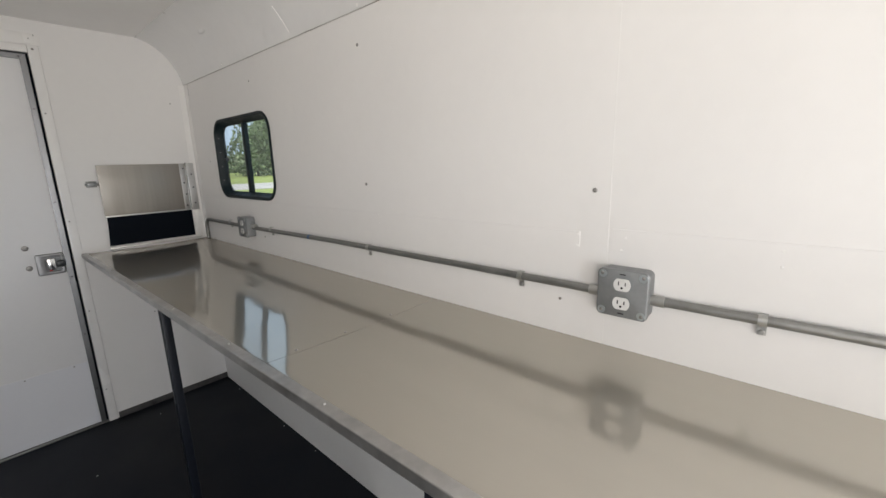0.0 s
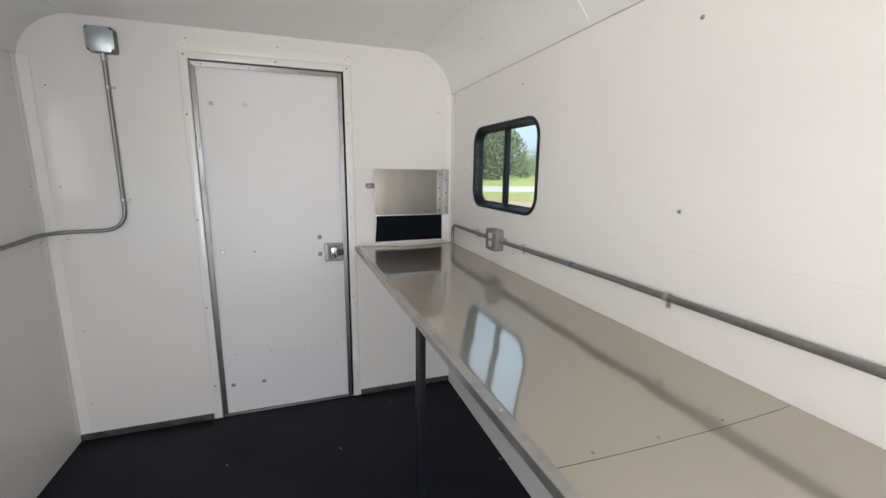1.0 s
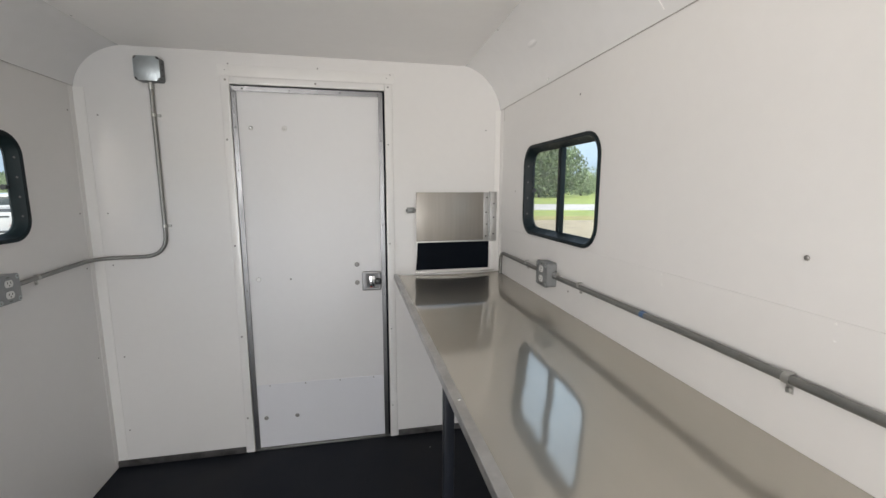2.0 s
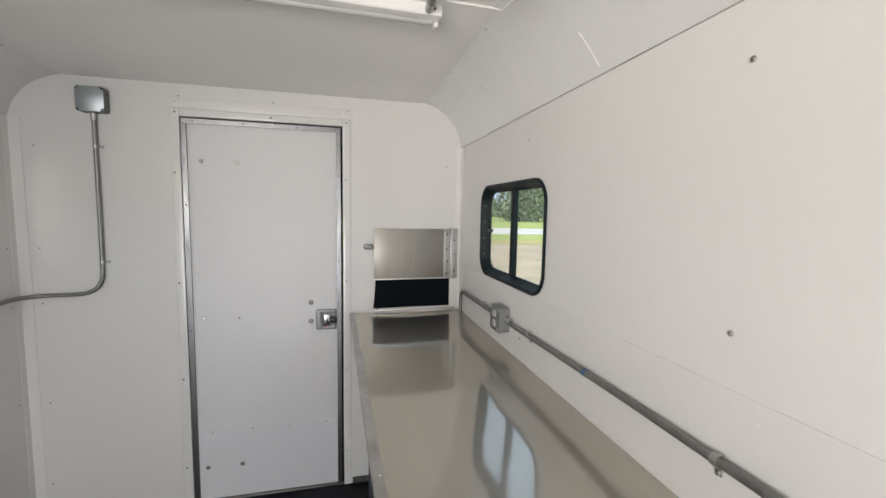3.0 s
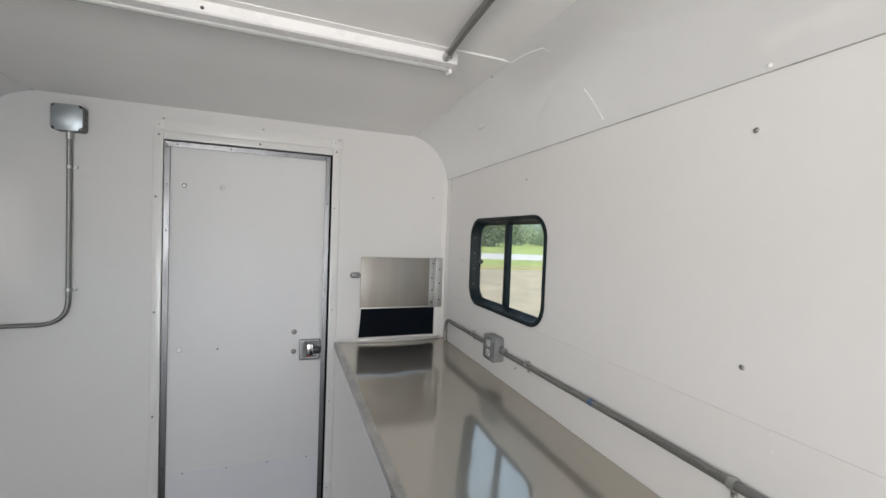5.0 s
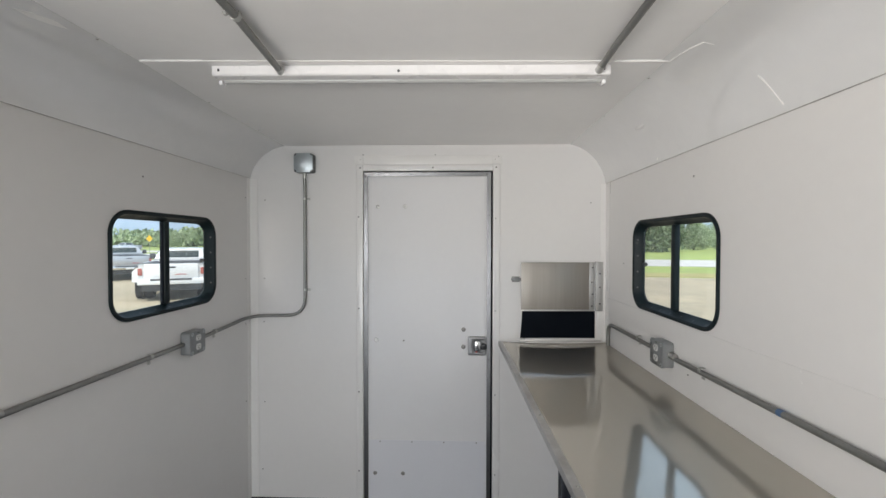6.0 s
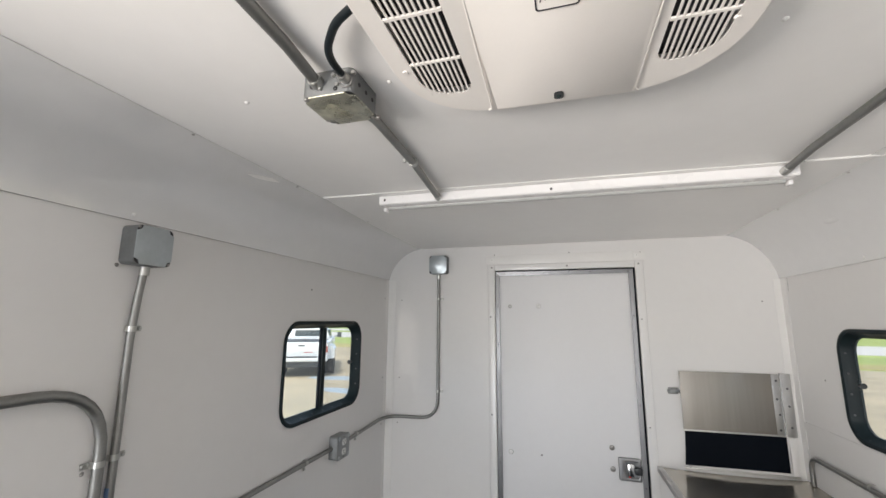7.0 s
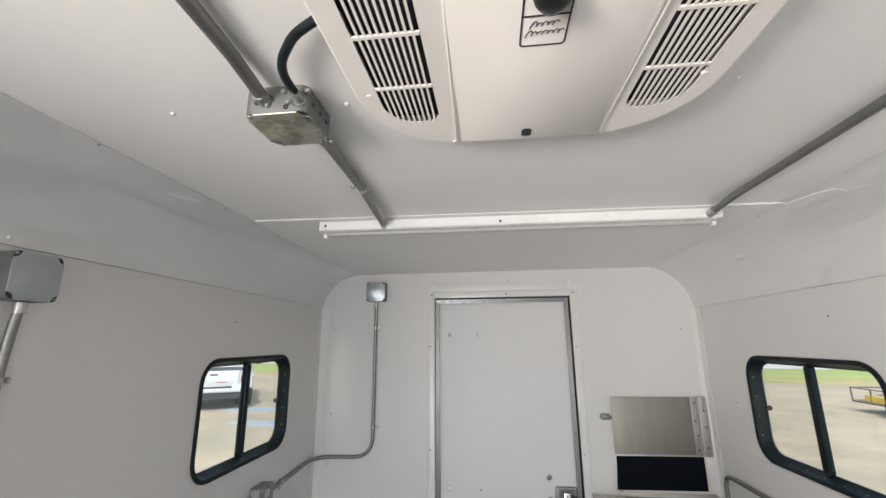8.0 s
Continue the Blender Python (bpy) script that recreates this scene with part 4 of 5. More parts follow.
for x, z, big in ((-0.346, 0.026, 0), (-0.281, 0.026, 1), (-0.300, 0.036, 0)):
    r_ = 0.011 if big else 0.0028
    ringp = [(x + r_ * math.cos(2 * math.pi * k / 16), 0.8885, ZC - z + r_ * math.sin(2 * math.pi * k / 16)) for k in range(17)]
    part("knockout", tube([jinv @ Vector(p) for p in ringp], 0.0012, 6, caps=False), SCREWM if big else DARK, jbox)
for x in (-0.358, -0.266):
    piece("screw", SCREW, jinv @ Matrix.Translation((x, 0.893 if x < -0.3 else 0.984, ZC - 0.0455)) @ pose(0, 0, 0, 180, 0, 0), jbox)
run = conduit("galvanised conduit from the ceiling box to the lamp", [(-0.302, 0.988, zc - 0.010), (-0.303, 1.05, zc), (-0.310, 1.285, zc), (-0.331, 1.586, zc - 0.008)], R12, bend=0.2)
piece("strap", strap_mesh(R12), Matrix.Translation((-0.310, 1.285, zc)) @ pose(0, 0, 0, 0, 180, 2), run, "bright zinc strap")
connector(run, (-0.302, 0.988, zc - 0.010), (-0.3025, 1.004, zc - 0.0075), R12)
connector(run, (-0.3287, 1.555, zc - 0.006), (-0.331, 1.586, zc - 0.008), R12)
run = conduit("galvanised conduit running back from the ceiling box", [(-0.334, 0.888, zc - 0.010), (-0.330, 0.80, zc), (-0.312, 0.45, zc), (-0.305, -2.17, zc)], R12, bend=0.2)
connector(run, (-0.334, 0.889, zc - 0.010), (-0.3335, 0.874, zc - 0.0085), R12)
run = conduit("galvanised conduit running along the ceiling to the lamp", [(0.634, 1.592, zc - 0.008), (0.631, 1.45, zc), (0.619, 0.9, zc), (0.615, -2.17, zc)], R12, bend=0.3)
connector(run, (0.634, 1.592, zc - 0.008), (0.6333, 1.560, zc - 0.006), R12)
cab = thing("flexible_conduit", "black flexible conduit looping from box to air conditioner", "cable")
part("hose", tube(fillet([(-0.281, 0.888, zc - 0.010), (-0.278, 0.822, zc - 0.008), (-0.232, 0.772, zc - 0.006), (-0.165, 0.738, zc - 0.004)], 0.10), 0.0062, 12), CABLE, cab)
part("connector", tube([(-0.281, 0.889, zc - 0.010), (-0.281, 0.873, zc - 0.010)], 0.0092, 12), GALV_L, cab, "bright zinc connector")


# ---- air conditioner ----
ac = thing("air_conditioner", "cream plastic ceiling air conditioner with two slotted grilles", "air conditioner")
AX, AW, AY0, AY1, AZ = 0.0610, 0.247, 0.45, 1.030, ZC - 0.037
def ac_outline(g_):
    return rrect(AX - AW - g_, AX + AW + g_, AY0 - g_, AY1 + g_, (0.145, 0.145, 0.06, 0.06), 10)
GL = rrect(AX - 0.218, AX - 0.138, 0.53, 0.956, (0.022, 0.05, 0.02, 0.02), 6)
GR = rrect(AX + 0.138, AX + 0.218, 0.53, 0.956, (0.05, 0.022, 0.02, 0.02), 6)
part("shroud", loft([[(x, y, z) for x, y in ac_outline(g_)] for g_, z in ((0.014, ZC - 0.0005), (0.013, ZC - 0.010), (0.005, AZ + 0.007), (0.0, AZ + 0.0022))], caps=False), ACW, ac)
part("face", plate([ac_outline(0.0), GL[::-1], GR[::-1]], AZ, AZ + 0.002), ACW, ac)
part("centre_panel", loft([[(x, y, z) for x, y in rrect(AX - 0.108 - q, AX + 0.120 + q, 0.46 - q, AY1 - 0.004 + min(q, 0), 0.006)] for q, z in ((0.0, AZ - 0.0002), (0.0, AZ - 0.003), (-0.002, AZ - 0.0045))]), ACW, ac)
for gx in (AX - 0.178, AX + 0.178):
    g_ = part("grille", bx(gx - 0.046, gx + 0.046, 0.52, 0.968, AZ + 0.020, AZ + 0.022), DARK, ac, "slotted grille over dark filter")
    for k in range(9):
        x = gx - 0.0320 + 0.0080 * k
        top = 0.954
        part("slat", bx(x - 0.0015, x + 0.0015, 0.532, top, AZ - 0.0004, AZ + 0.0016), ACW, g_)
    for y in (0.567, 0.666, 0.766, 0.864):
        part("cross_bar", bx(gx - 0.0395, gx + 0.0395, y - 0.0025, y + 0.0025, AZ - 0.0010, AZ + 0.0020), ACW, g_)
for x0, x1 in ((-0.036, -0.0565), (0.189, 0.1805)):
    part("bead", tube(fillet([(x0, 0.47, AZ - 0.003), (x1, AY1 - 0.012, AZ - 0.003), (x1 + (0.006 if x1 > 0 else -0.006), AY1 - 0.004, AZ - 0.001)], 0.008), 0.0015, 8), ACW, ac)
for x, y in ((-0.169, 0.878), (0.281, 0.884)):
    part("peg", cyl(0.005, 0.0035, Matrix.Translation((x, y, AZ + 0.002)) @ pose(0, 0, 0, 180, 0, 0), 12, 0.004), ACW, ac, "small white plug")
sens = part("sensor_hole", plate([rrect(AX - 0.009, AX + 0.007, 0.990, 1.012, 0.0055)], AZ - 0.0058, AZ - 0.0044, bev=0.0006), KNOB, ac, "small dark rounded sensor window")
part("lens", cyl(0.0045, 0.002, Matrix.Translation((AX - 0.001, 1.003, AZ - 0.0056)) @ pose(0, 0, 0, 180, 0, 0), 14, 0.003), CARGLASS, sens)
lab = part("label", plate([rrect(AX - 0.026, AX + 0.026, 0.57, 0.798, 0.005), rrect(AX - 0.0243, AX + 0.0243, 0.5717, 0.7963, 0.004)[::-1]], AZ - 0.0052, AZ - 0.0046), INK, ac, "black-outlined control label")
part("divider", bx(AX - 0.0242, AX + 0.0242, 0.7515, 0.7533, AZ - 0.0052, AZ - 0.0046), INK, lab)
for x0, x1, y0, n_, q in ((-0.020, 0.021, 0.7785, 7, 0.0034), (-0.016, 0.014, 0.7655, 5, 0.0036)):
    pts = []
    for k in range(12 * n_ + 1):
        f, an = k / (12 * n_), k * math.pi / 6
        tall = q * (1.5 if k < 12 else 0.62 + 0.38 * math.sin(f * 9) ** 2)
        pts.append((AX + x0 + (x1 - x0) * f + 0.0014 * math.cos(an) - 0.3 * tall * math.sin(an), y0 - 0.002 * f + tall * math.sin(an), AZ - 0.0049))
    part("mark", tube(pts, 0.00045, 5), INK, lab, "fine dark flourish standing for a maker's mark")
kx, ky = AX + 0.001, 0.714
part("knob_ring", cyl(0.0197, 0.004, Matrix.Translation((kx, ky, AZ - 0.0045)) @ pose(0, 0, 0, 180, 0, 0), 28, bev=0.0008), REDP, ac, "dark red ring under the knob")
def knob_ring_at(r_, z, nose):
    pts = []
    for k in range(28):
        an = 2 * math.pi * k / 28
        pull = 1 + nose * max(0.0, math.sin(an)) ** 10
        pts.append((kx + r_ * math.cos(an), ky + r_ * math.sin(an) * pull, AZ - z))
    return pts
part("knob", loft([knob_ring_at(r_, z, n_) for r_, z, n_ in ((0.0192, 0.0086, 0.20), (0.0196, 0.016, 0.20), (0.0188, 0.021, 0.17), (0.0160, 0.0255, 0.12), (0.0105, 0.0283, 0.06), (0.0040, 0.0292, 0.0))]), KNOB, ac, "black domed control knob with pointer")


# ---- screws in the walls and ceiling ----
ROOF_BOLT = screw_mesh(0.0045, 0.003, TRIMW)
for x, y in ((-0.229, 0.948), (-0.527, 0.937), (0.367, 0.957)):
    tagged(piece("ceiling_bolt", ROOF_BOLT, on_ceiling(x, y), None), "white painted bolt head in the ceiling", "bolt")
for x, y in ((-0.745, 1.014), (-0.745, 1.399), (-0.745, 1.888), (-0.745, 2.28), (0.832, 1.70), (0.832, 2.10)):
    tagged(piece("ceiling_bolt", SCREW_S, on_ceiling(x, y, 0.0035), None), "small dull screw through the corner sheet edge", "bolt")

# crumbs and chips on the black floor
rnd = random.Random(5)
bm = bmesh.new()
for x, y in [(-0.232, 2.172), (0.222, 1.737), (1.008, 2.37), (1.006, 1.806), (1.010, 1.506), (0.72, 2.575)] + [(rnd.uniform(-0.9, 1.0), rnd.uniform(0.9, 2.55)) for _ in range(2)]:
    q = rnd.uniform(0.0013, 0.0026)
    m = Matrix.Translation((x, y, q * 0.55)) @ pose(0, 0, 0, 0, 0, rnd.uniform(0, 180))
    vs = [bm.verts.new(m @ Vector((q * a_ * rnd.uniform(0.7, 1.2), q * b_ * rnd.uniform(0.5, 1.0), q * c_ * 0.5))) for a_ in (-1, 1) for b_ in (-1, 1) for c_ in (-1, 1)]
    for f in ((0, 1, 3, 2), (4, 6, 7, 5), (0, 4, 5, 1), (2, 3, 7, 6), (0, 2, 6, 4), (1, 5, 7, 3)):
        bm.faces.new([vs[k] for k in f])
tagged(part("floor_debris", bm, OUTLET), "few pale crumbs scattered on the black floor", "debris", "", "stuff")


def wall_screws(parent, places, fn, me):
    for u, v in places:
        piece("screw", me, fn(u, v), parent)


wall_screws(wall_right, [(0.994, 1.276), (0.994, 1.708), (0.219, 1.275)], lambda y, z: on_right(y, z, 0.0017), SCREW)
wall_screws(wall_right, [(1.779, 1.712), (0.29, 1.02), (1.80, 1.015), (2.36, 1.38)], lambda y, z: on_right(y, z), SCREW_S)
wall_screws(wall_right, [(0.252, 1.178), (0.252, 1.153), (0.150, 1.178), (0.158, 1.152), (0.938, 1.178), (0.936, 1.150), (1.328, 1.178), (1.325, 1.152), (-0.10, 1.182), (-0.10, 1.156)], lambda y, z: on_right(y, z, 0.0025), STAPLE)
wall_screws(wall_left, [(1.819, 1.724), (2.552, 1.727), (2.548, 1.280), (2.548, 1.03), (2.548, 0.60)], lambda y, z: on_left(y, z), SCREW_S)
wall_screws(wall_left, [(1.034, 1.727), (1.024, 1.272), (1.02, 0.96)], lambda y, z: on_left(y, z), SCREW)
wall_screws(wall_front, [(-0.868, 1.717), (-0.873, 1.277), (-0.877, 1.033), (-0.875, 0.578), (0.942, 1.70), (-0.889, 0.193), (0.70, 0.55)], lambda x, z: on_front(x, z), SCREW_S)
wall_screws(wall_right, [(0.975, 0.5), (2.02, 0.8)], lambda y, k: on_cove(-1, y, k), ROOF_BOLT)
wall_screws(wall_left, [(1.051, 0.9)], lambda y, k: on_cove(1, y, k), ROOF_BOLT)


# ---- outside: ground, road, trees, vehicles ----
slab("ground", bx(-2500, 2500, -2500, 2500, GROUND - 0.5, GROUND), GRASS, "wide mown green grass", "ground")


def uneven_slab(x0, x1, y0, y1, z1, wob, seed, depth=0.3):
    """A ground slab whose long edges wander a little."""
    rnd = random.Random(seed)
    n = 40
    xs = [x0 + (x1 - x0) * k / n for k in range(n + 1)]
    lo = [(x, y0 + rnd.uniform(-wob, wob)) for x in xs]
    hi = [(x, y1 + rnd.uniform(-wob, wob)) for x in xs][::-1]
    return plate([lo + hi], GROUND - depth, z1)


def laid(bm, x, y, rz):
    """A ground slab turned and moved into place."""
    bmesh.ops.transform(bm, matrix=pose(x, y, 0, 0, 0, rz), verts=bm.verts[:])
    return bm


slab("pavement", laid(uneven_slab(-90, 90, -80, 0, GROUND + 0.02, 0.25, 3), 0, 26.4, -9.5), LOT, "pale tan gravel yard", "pavement")
slab("verge", laid(uneven_slab(-90, 90, 0.2, 4.2, GROUND + 0.016, 0.5, 8), 0, 26.4, -9.5), VERGE, "dry olive verge between yard and road", "ground")
slab("road", laid(uneven_slab(-700, 700, -7.0, 7.0, GROUND + 0.03, 0.1, 4), 18.2, 42.9, -13), ROADM, "pale grey concrete highway", "road")

road_bm = uneven_slab(-700, -40, -5, 5, GROUND + 0.03, 0.1, 6)
bmesh.ops.transform(road_bm, matrix=pose(18, 64.0, 0, 0, 0, -13), verts=road_bm.verts[:])
slab("road", road_bm, ROADM, "pale far lane of the highway beyond grass", "road")

marks = ((-7.9, 14.3, 1.3, 0.45, 12), (-6.4, 11.9, 1.1, 0.40, -8))
for i, (x, y, a_, b_, rz) in enumerate(marks):
    rnd = random.Random(i)
    out = [((1 + rnd.uniform(-0.14, 0.14)) * a_ * math.cos(2 * math.pi * k / 20), (1 + rnd.uniform(-0.14, 0.14)) * b_ * math.sin(2 * math.pi * k / 20)) for k in range(20)]
    tagged(part("ground_marking", plate([out], GROUND + 0.0205, GROUND + 0.0235, pose(x, y, 0, 0, 0, rz)), BLUEP), "faded blue painted patch on the yard", "marking")


def foliage(bm, centre, radii, count, leaf, rnd):
    """Small leaf clumps spread over and inside a lumpy crown."""
    lobes = [(Vector((rnd.uniform(-0.55, 0.55), rnd.uniform(-0.55, 0.55), rnd.uniform(-0.35, 0.5))), rnd.uniform(0.42, 0.66)) for _ in range(7)]
    for _ in range(count):
        c, q = rnd.choice(lobes)
        d = Vector((rnd.gauss(0, 1), rnd.gauss(0, 1), rnd.gauss(0, 1))).normalized() * q * rnd.uniform(0.72, 1.08)
        p = c + d
        p = Vector((centre[0] + p.x * radii[0], centre[1] + p.y * radii[1], centre[2] + p.z * radii[2]))
        s = leaf * rnd.uniform(0.6, 1.4)
        m = Matrix.Translation(p) @ Euler((rnd.uniform(0, 6.3), rnd.uniform(0, 6.3), rnd.uniform(0, 6.3))).to_matrix().to_4x4()
        vs = [bm.verts.new(m @ Vector((sx_ * s, sy_ * s * 0.7, 0.25 * s * (sx_ * sy_)))) for sx_, sy_ in ((-1, -0.4), (0.1, -1), (1, 0.3), (-0.2, 1))]
        bm.faces.new(vs)


def tree(x, y, height, spread, seed, light=False):
    rnd = random.Random(seed)
    t = thing("tree", "broad leafy green tree beyond the road", "tree", pose(x, y, GROUND), "trees beyond the road")
    bm = bmesh.new()
    th = height * 0.34
    loft([[(q * math.cos(2 * math.pi * k / 8), q * math.sin(2 * math.pi * k / 8), z) for k in range(8)] for q, z in ((height * 0.035, 0), (height * 0.024, th * 0.4), (height * 0.02, th), (height * 0.008, height * 0.75))], bm=bm)
    for k in range(5):
        an, z = rnd.uniform(0, 6.28), rnd.uniform(0.75, 1.3) * th
        tube([(0, 0, z), (spread * 0.3 * math.cos(an), spread * 0.3 * math.sin(an), z + height * 0.14), (spread * 0.55 * math.cos(an), spread * 0.55 * math.sin(an), z + height * 0.22)], height * 0.008, 6, bm=bm)
    part("trunk", bm, BARK, t)
    bm = bmesh.new()
    foliage(bm, (0, 0, height * 0.44), (spread, spread, height * 0.60), 5600, height * 0.021, rnd)
    part("crown", bm, LEAF_HAZE if light else LEAF, t)
    return t


rnd = random.Random(11)
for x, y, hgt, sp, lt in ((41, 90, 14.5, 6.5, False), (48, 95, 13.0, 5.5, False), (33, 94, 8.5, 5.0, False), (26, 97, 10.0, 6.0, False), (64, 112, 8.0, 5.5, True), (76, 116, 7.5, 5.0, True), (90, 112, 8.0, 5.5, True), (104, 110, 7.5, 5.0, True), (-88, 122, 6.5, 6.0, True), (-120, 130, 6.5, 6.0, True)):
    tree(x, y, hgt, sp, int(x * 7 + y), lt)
bm = bmesh.new()
for k in range(95):
    x = -330 + 7 * k + rnd.uniform(-3, 3)
    y = rnd.uniform(140, 175) + 0.0006 * x * x
    hgt = rnd.uniform(4.5, 7.2)
    foliage(bm, (x, y, GROUND + hgt * 0.5), (rnd.uniform(5, 8), 5, hgt * 0.55), 420, 0.75, rnd)
tagged(part("woods", bm, LEAF_HAZE), "line of far trees, distance haze put into their pale green", "woods", "", "stuff")
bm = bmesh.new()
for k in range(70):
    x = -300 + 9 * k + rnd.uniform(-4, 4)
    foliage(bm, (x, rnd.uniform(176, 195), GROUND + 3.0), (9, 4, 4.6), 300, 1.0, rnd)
tagged(part("woods", bm, LEAF_HAZE), "far hedge line, distance haze put into its pale green", "woods", "", "stuff")


def wheel(parent, x, y, r, w, rim):
    m = Matrix.Translation((x, y, r)) @ pose(0, 0, 0, 0, 90, 0)
    prof = [(r * 0.62, -w / 2), (r * 0.93, -w / 2), (r, -w * 0.36), (r, w * 0.36), (r * 0.93, w / 2), (r * 0.62, w / 2)]
    bm = bmesh.new()
    rings = [[(q * math.cos(2 * math.pi * k / 24), q * math.sin(2 * math.pi * k / 24), z) for k in range(24)] for q, z in prof]
    loft(rings + [rings[0]], caps=False, bm=bm)
    bmesh.ops.transform(bm, matrix=m, verts=bm.verts[:])
    wh = part("wheel", bm, TYRE, parent, "black tyre")
    part("rim", cyl(r * 0.625, w * 0.8, m @ Matrix.Translation((0, 0, -w * 0.4)), 20, bev=0.01), rim, wh, "metal rim")
    return wh


def section(y, hw, z0, z1, r=0.10, tuck=0.0):
    """A body cross-section at y, rounded at the top."""
    return [(x, y, z) for x, z in rrect(-hw + tuck, hw - tuck, z0, z1, (r, r, 0.05, 0.05), 4)]


def pickup(m, paint, label, dually):
    """A pickup; local +y ahead, tail at y=0, z from the ground."""
    t = thing("pickup", label, "pickup truck", m, "parked pickups")
    hw = 0.98
    bed = bmesh.new()
    loft([section(0.06, hw - 0.03, 0.66, 1.26, 0.05), section(0.2, hw, 0.56, 1.28, 0.06), section(2.25, hw, 0.56, 1.29, 0.06)], bm=bed)
    part("bed", bed, paint, t)
    part("bed_floor", bx(-hw + 0.14, hw - 0.14, 0.12, 2.2, 1.286, 1.292), DARK, t, "dark open load bed")
    part("tailgate", bx(-hw + 0.20, hw - 0.20, -0.01, 0.07, 0.72, 1.27, 0.02), paint, t)
    part("tailgate_handle", bx(-0.12, 0.12, -0.018, -0.008, 1.12, 1.17, 0.006), BUMPER, t)
    part("badge", bx(0.10, 0.42, -0.016, -0.009, 0.888, 0.910, 0.003), REDP, t, "plain red badge bar")
    part("bed_cap", bx(-hw + 0.02, hw - 0.02, 0.02, 0.07, 1.272, 1.292, 0.006), BUMPER, t)
    cabm = bmesh.new()
    loft([section(2.26, hw, 0.50, 1.32, 0.08), section(4.4, hw, 0.50, 1.34, 0.10)], bm=cabm)
    loft([section(2.30, 0.88, 1.30, 1.34, 0.02), section(2.48, 0.74, 1.30, 1.74, 0.12), section(3.5, 0.76, 1.30, 1.78, 0.14), section(4.35, 0.86, 1.30, 1.37, 0.03)], bm=cabm)
    part("cab", cabm, paint, t)
    part("rear_window", bx(-0.60, 0.60, 0, 0.02, -0.145, 0.145, 0.01), CARGLASS, t, "dark rear window").matrix_basis = pose(0, 2.368, 1.54, -20.0, 0, 0)
    for sx_ in (-1, 1):
        part("side_window", bx(-0.012, 0.012, -0.55, 0.55, -0.13, 0.13, 0.01), CARGLASS, t, "dark side window").matrix_basis = pose(sx_ * 0.82, 3.2, 1.54, 0, -sx_ * 13, 0)
    hood = bmesh.new()
    loft([section(4.38, hw, 0.50, 1.32, 0.12), section(5.5, hw - 0.02, 0.50, 1.20, 0.14), section(5.75, hw - 0.08, 0.6, 1.15, 0.10)], bm=hood)
    part("hood", hood, paint, t)
    part("bumper", bx(-hw + 0.02, hw - 0.02, -0.14, 0.06, 0.56, 0.76, 0.04), CHROME if not dually else paint, t, "rear step bumper")
    part("bumper_step", bx(-0.6, 0.6, -0.145, -0.02, 0.70, 0.762, 0.01), BUMPER, t)
    part("underbody", bx(-hw + 0.12, hw - 0.12, 0.02, 5.5, 0.34, 0.60, 0.02), BUMPER, t, "dark underbody")
    part("number_plate", bx(-0.17, 0.17, -0.152, -0.146, 0.585, 0.675, 0.003), OUTLET, t, "plain pale plate")
    for sx_ in (-1, 1):
        part("tail_lamp", bx(sx_ * 0.905 - 0.06, sx_ * 0.905 + 0.06, 0.0, 0.12, 0.88, 1.12, 0.02), TAIL, t, "red tail lamp")
        mir = part("mirror", bx(sx_ * 1.20 - 0.10, sx_ * 1.20 + 0.10, 4.0, 4.10, 1.30, 1.54, 0.03), BUMPER, t, "black wing mirror")
        part("mirror_arm", tube([(sx_ * 0.96, 4.1, 1.34), (sx_ * 1.13, 4.05, 1.38)], 0.02, 8), BUMPER, mir)
        if dually:
            fen = bmesh.new()
            rings = []
            for q, z in ((0.0, 0.62), (0.24, 0.64), (0.24, 0.98), (0.14, 1.10), (0.0, 1.14)):
                rings.append([(sx_ * (hw - 0.02 + q), y, z) for y in (0.42, 0.52, 1.68, 1.78)] )
            loft([[r_[k] for r_ in rings] for k in range(4)], bm=fen)
            part("fender", fen, paint, t, "wide rear fender")
            wheel(t, sx_ * (hw + 0.08), 1.10, 0.40, 0.24, CHROME)
        wheel(t, sx_ * (hw - 0.20), 1.10, 0.40, 0.24, CHROME)
        wheel(t, sx_ * (hw - 0.14), 4.85, 0.40, 0.24, CHROME)
    return t


pickup(pose(-9.55, 14.0, GROUND + 0.02, 0, 0, 28), CARW, "white dual-wheel pickup parked with its tail to the trailer", True)
pickup(pose(-16.8, 21.0, GROUND + 0.02, 0, 0, 46), CARS, "silver pickup parked in the gravel yard", False)
pickup(pose(-65.2, 82.0, GROUND + 0.03, 0, 0, 77), CARS, "silver pickup out on the pale highway", False)

# yellow diamond road sign
sign = thing("road_sign", "yellow diamond road sign on a post", "road sign", pose(-58.6, 76.6, GROUND))
part("post", bx(-0.04, 0.04, 0.0, 0.06, 0, 2.9, 0.005), GALV, sign)
part("board", plate([[(0, -0.65), (0.65, 0), (0, 0.65), (-0.65, 0)]], 0, 0.02, Matrix(((1, 0, 0, 0), (0, 0, 1, -0.03), (0, 1, 0, 2.6), (0, 0, 0, 1)))), YELLOW, sign, "yellow diamond board")

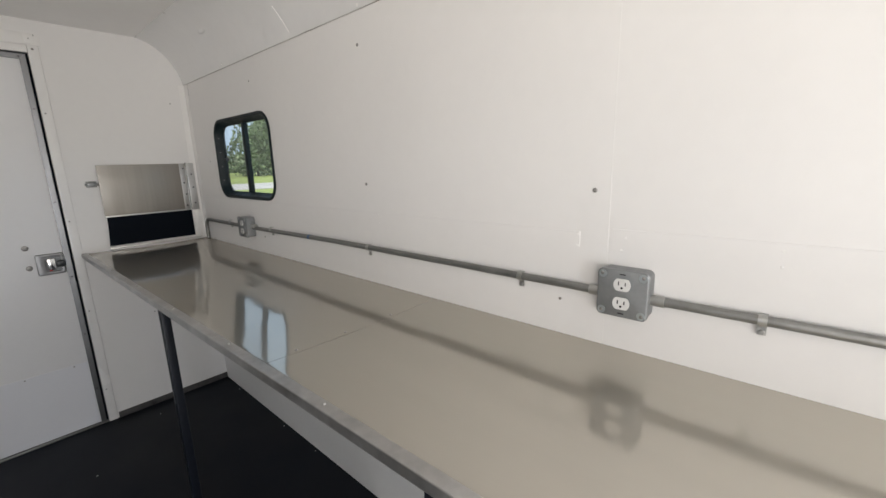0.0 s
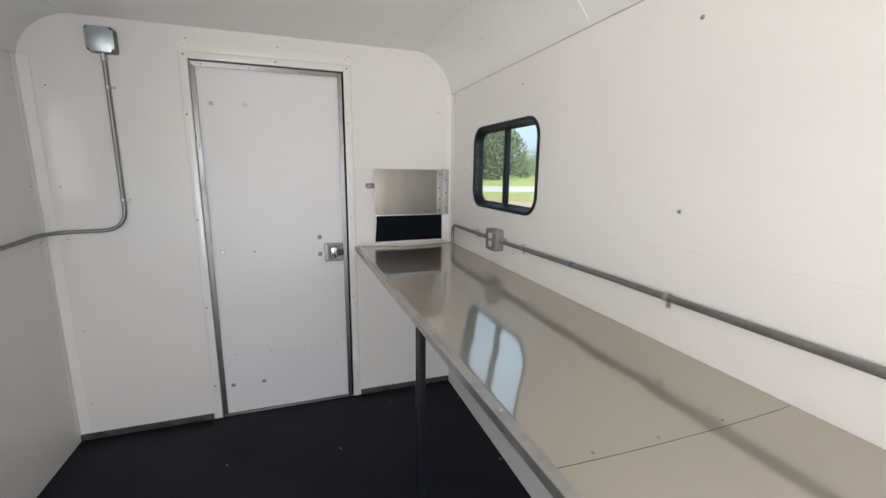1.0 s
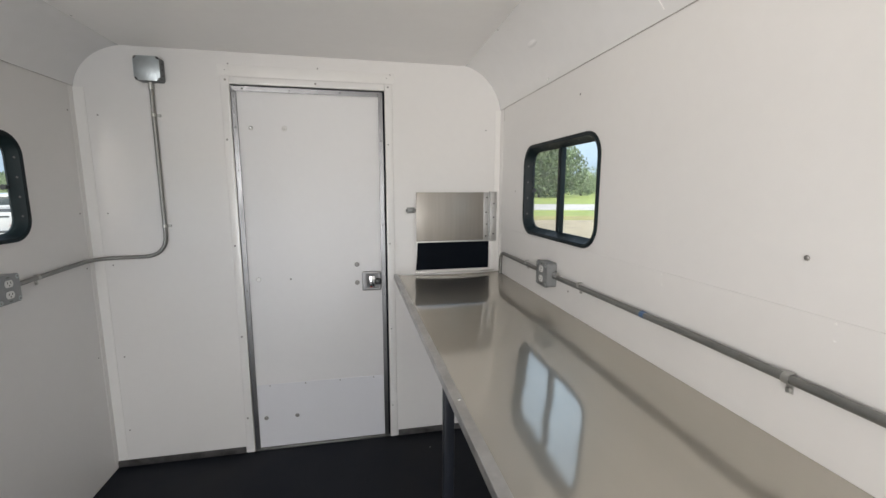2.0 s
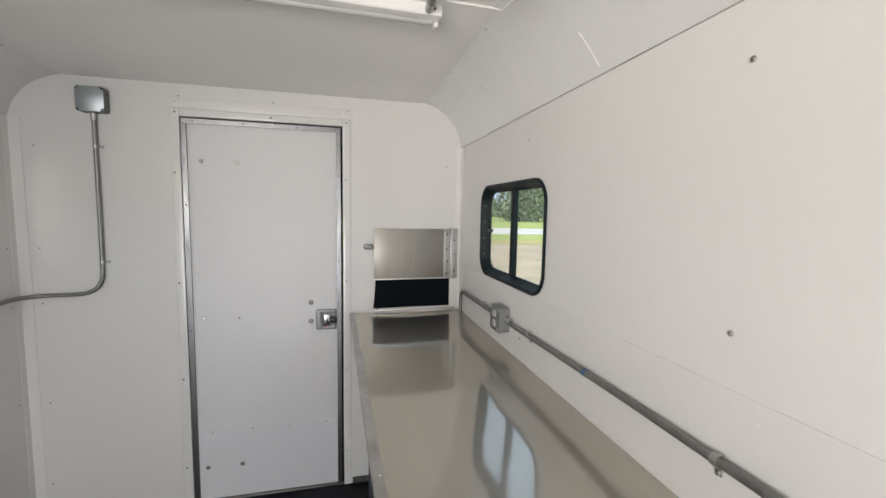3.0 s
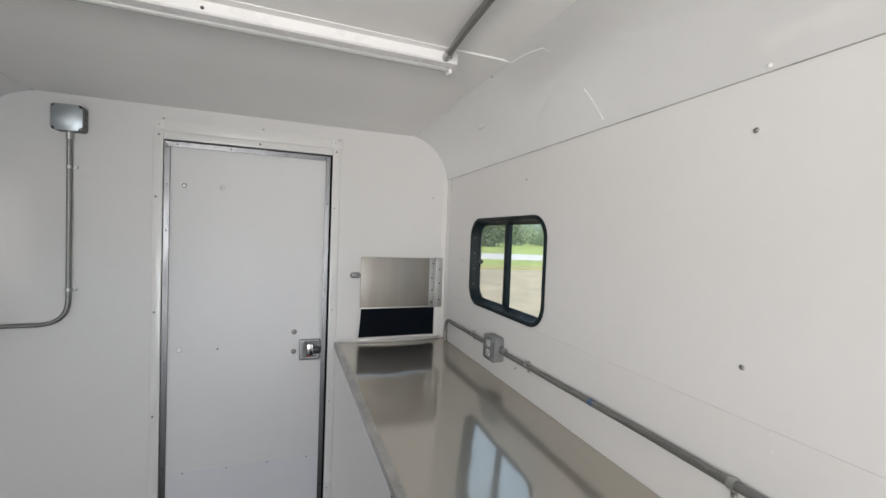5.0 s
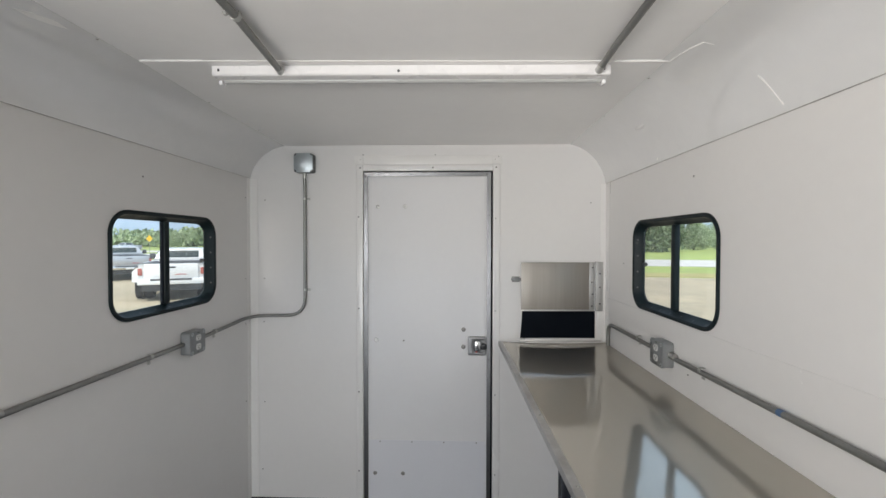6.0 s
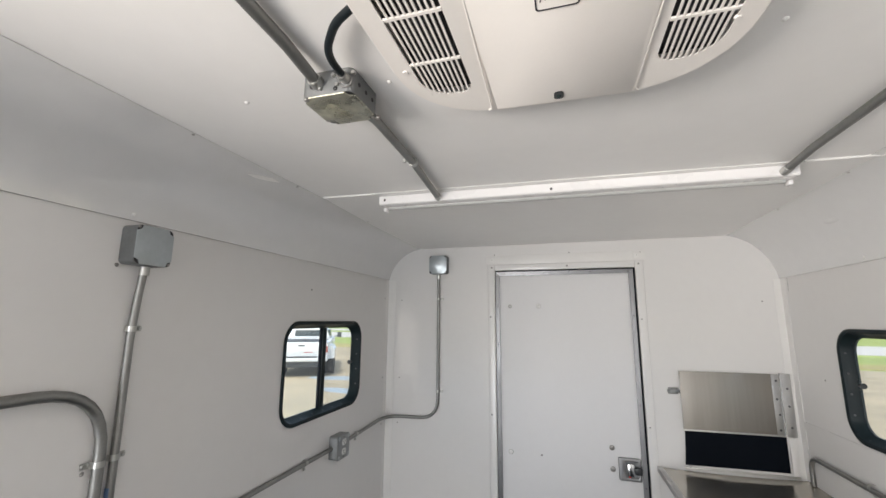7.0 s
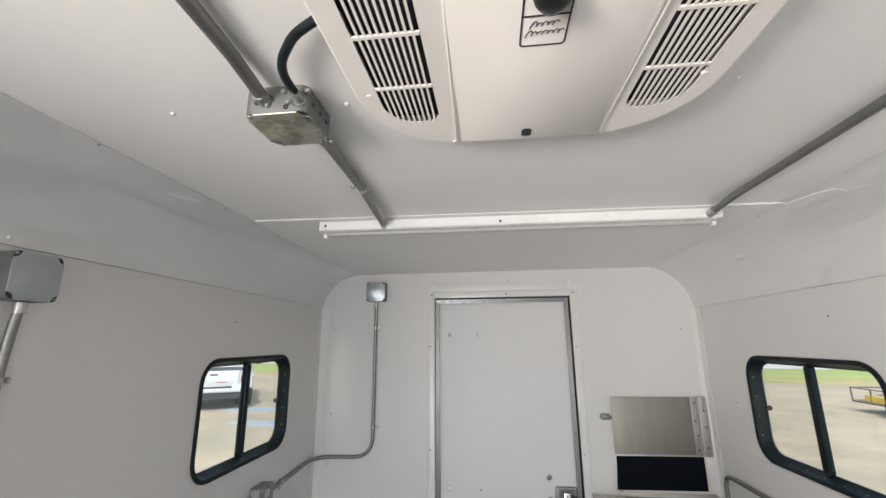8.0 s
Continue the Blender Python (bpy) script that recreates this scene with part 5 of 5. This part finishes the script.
# flat utility trailer
ut = thing("utility_trailer", "brown railed utility trailer with yellow side board", "trailer", pose(12.10, 15.20, GROUND + 0.02, 0, 0, 178))
RAILM = mat("brown_rail_paint", (0.15, 0.105, 0.08), 0.6, vary=0.2, scale=4)
part("deck", bx(-0.95, 0.95, 0, 4.32, 0.26, 0.31, 0.01), BARK, ut, "worn plank deck")
part("side_board", bx(0.962, 0.985, 0.5, 3.8, 0.34, 0.52, 0.004), YELLOW, ut, "yellow side board")
for x in (-0.97, 0.97):
    for z in (0.31, 0.69):
        part("rail", tube([(x, 0, z), (x, 4.32, z)], 0.020, 8), RAILM, ut)
    for k in range(7):
        part("post", tube([(x, 0.72 * k, 0.27), (x, 0.72 * k, 0.71)], 0.022, 8), RAILM, ut)
    part("brace", tube([(x, 2.0, 0.69), (x, 4.0, 0.33)], 0.022, 8), RAILM, ut)
for z in (0.31, 0.69):
    for y in (0.0, 4.32):
        part("rail", tube([(-0.97, y, z), (0.97, y, z)], 0.020, 8), RAILM, ut)
part("tongue", tube([(0, 4.32, 0.3), (0, 5.6, 0.3)], 0.04, 8), RAILM, ut)
part("jack", tube([(0, 5.4, 0.0), (0, 5.4, 0.6)], 0.03, 8), RAILM, ut)
for x in (-1.12, 1.12):
    wheel(ut, x, 1.70, 0.28, 0.2, OUTLET)
    part("mudguard", bx(x - 0.13, x + 0.13, 1.3, 2.1, 0.60, 0.63, 0.01), RAILM, ut)

# outer roof skin over the trailer
slab("roof", bx(XL - TH - 0.02, XR + TH + 0.02, YB - TH - 0.02, YF + TH + 0.02, ZC + TH + 0.004, ZC + TH + 0.04, 0.01), SKIN, "plain white outer roof", "roof")

# plain skirt down to the ground
for x0, x1, y0, y1 in ((XL - TH, XL, YB - TH, YF + TH), (XR, XR + TH, YB - TH, YF + TH), (XL + 0.001, XR - 0.001, YB - TH, YB), (XL + 0.001, XR - 0.001, YF, YF + TH)):
    slab("wall_skirt", bx(x0, x1, y0, y1, GROUND, -0.102), SKIN, "plain white outer skirt down to the ground", "wall")
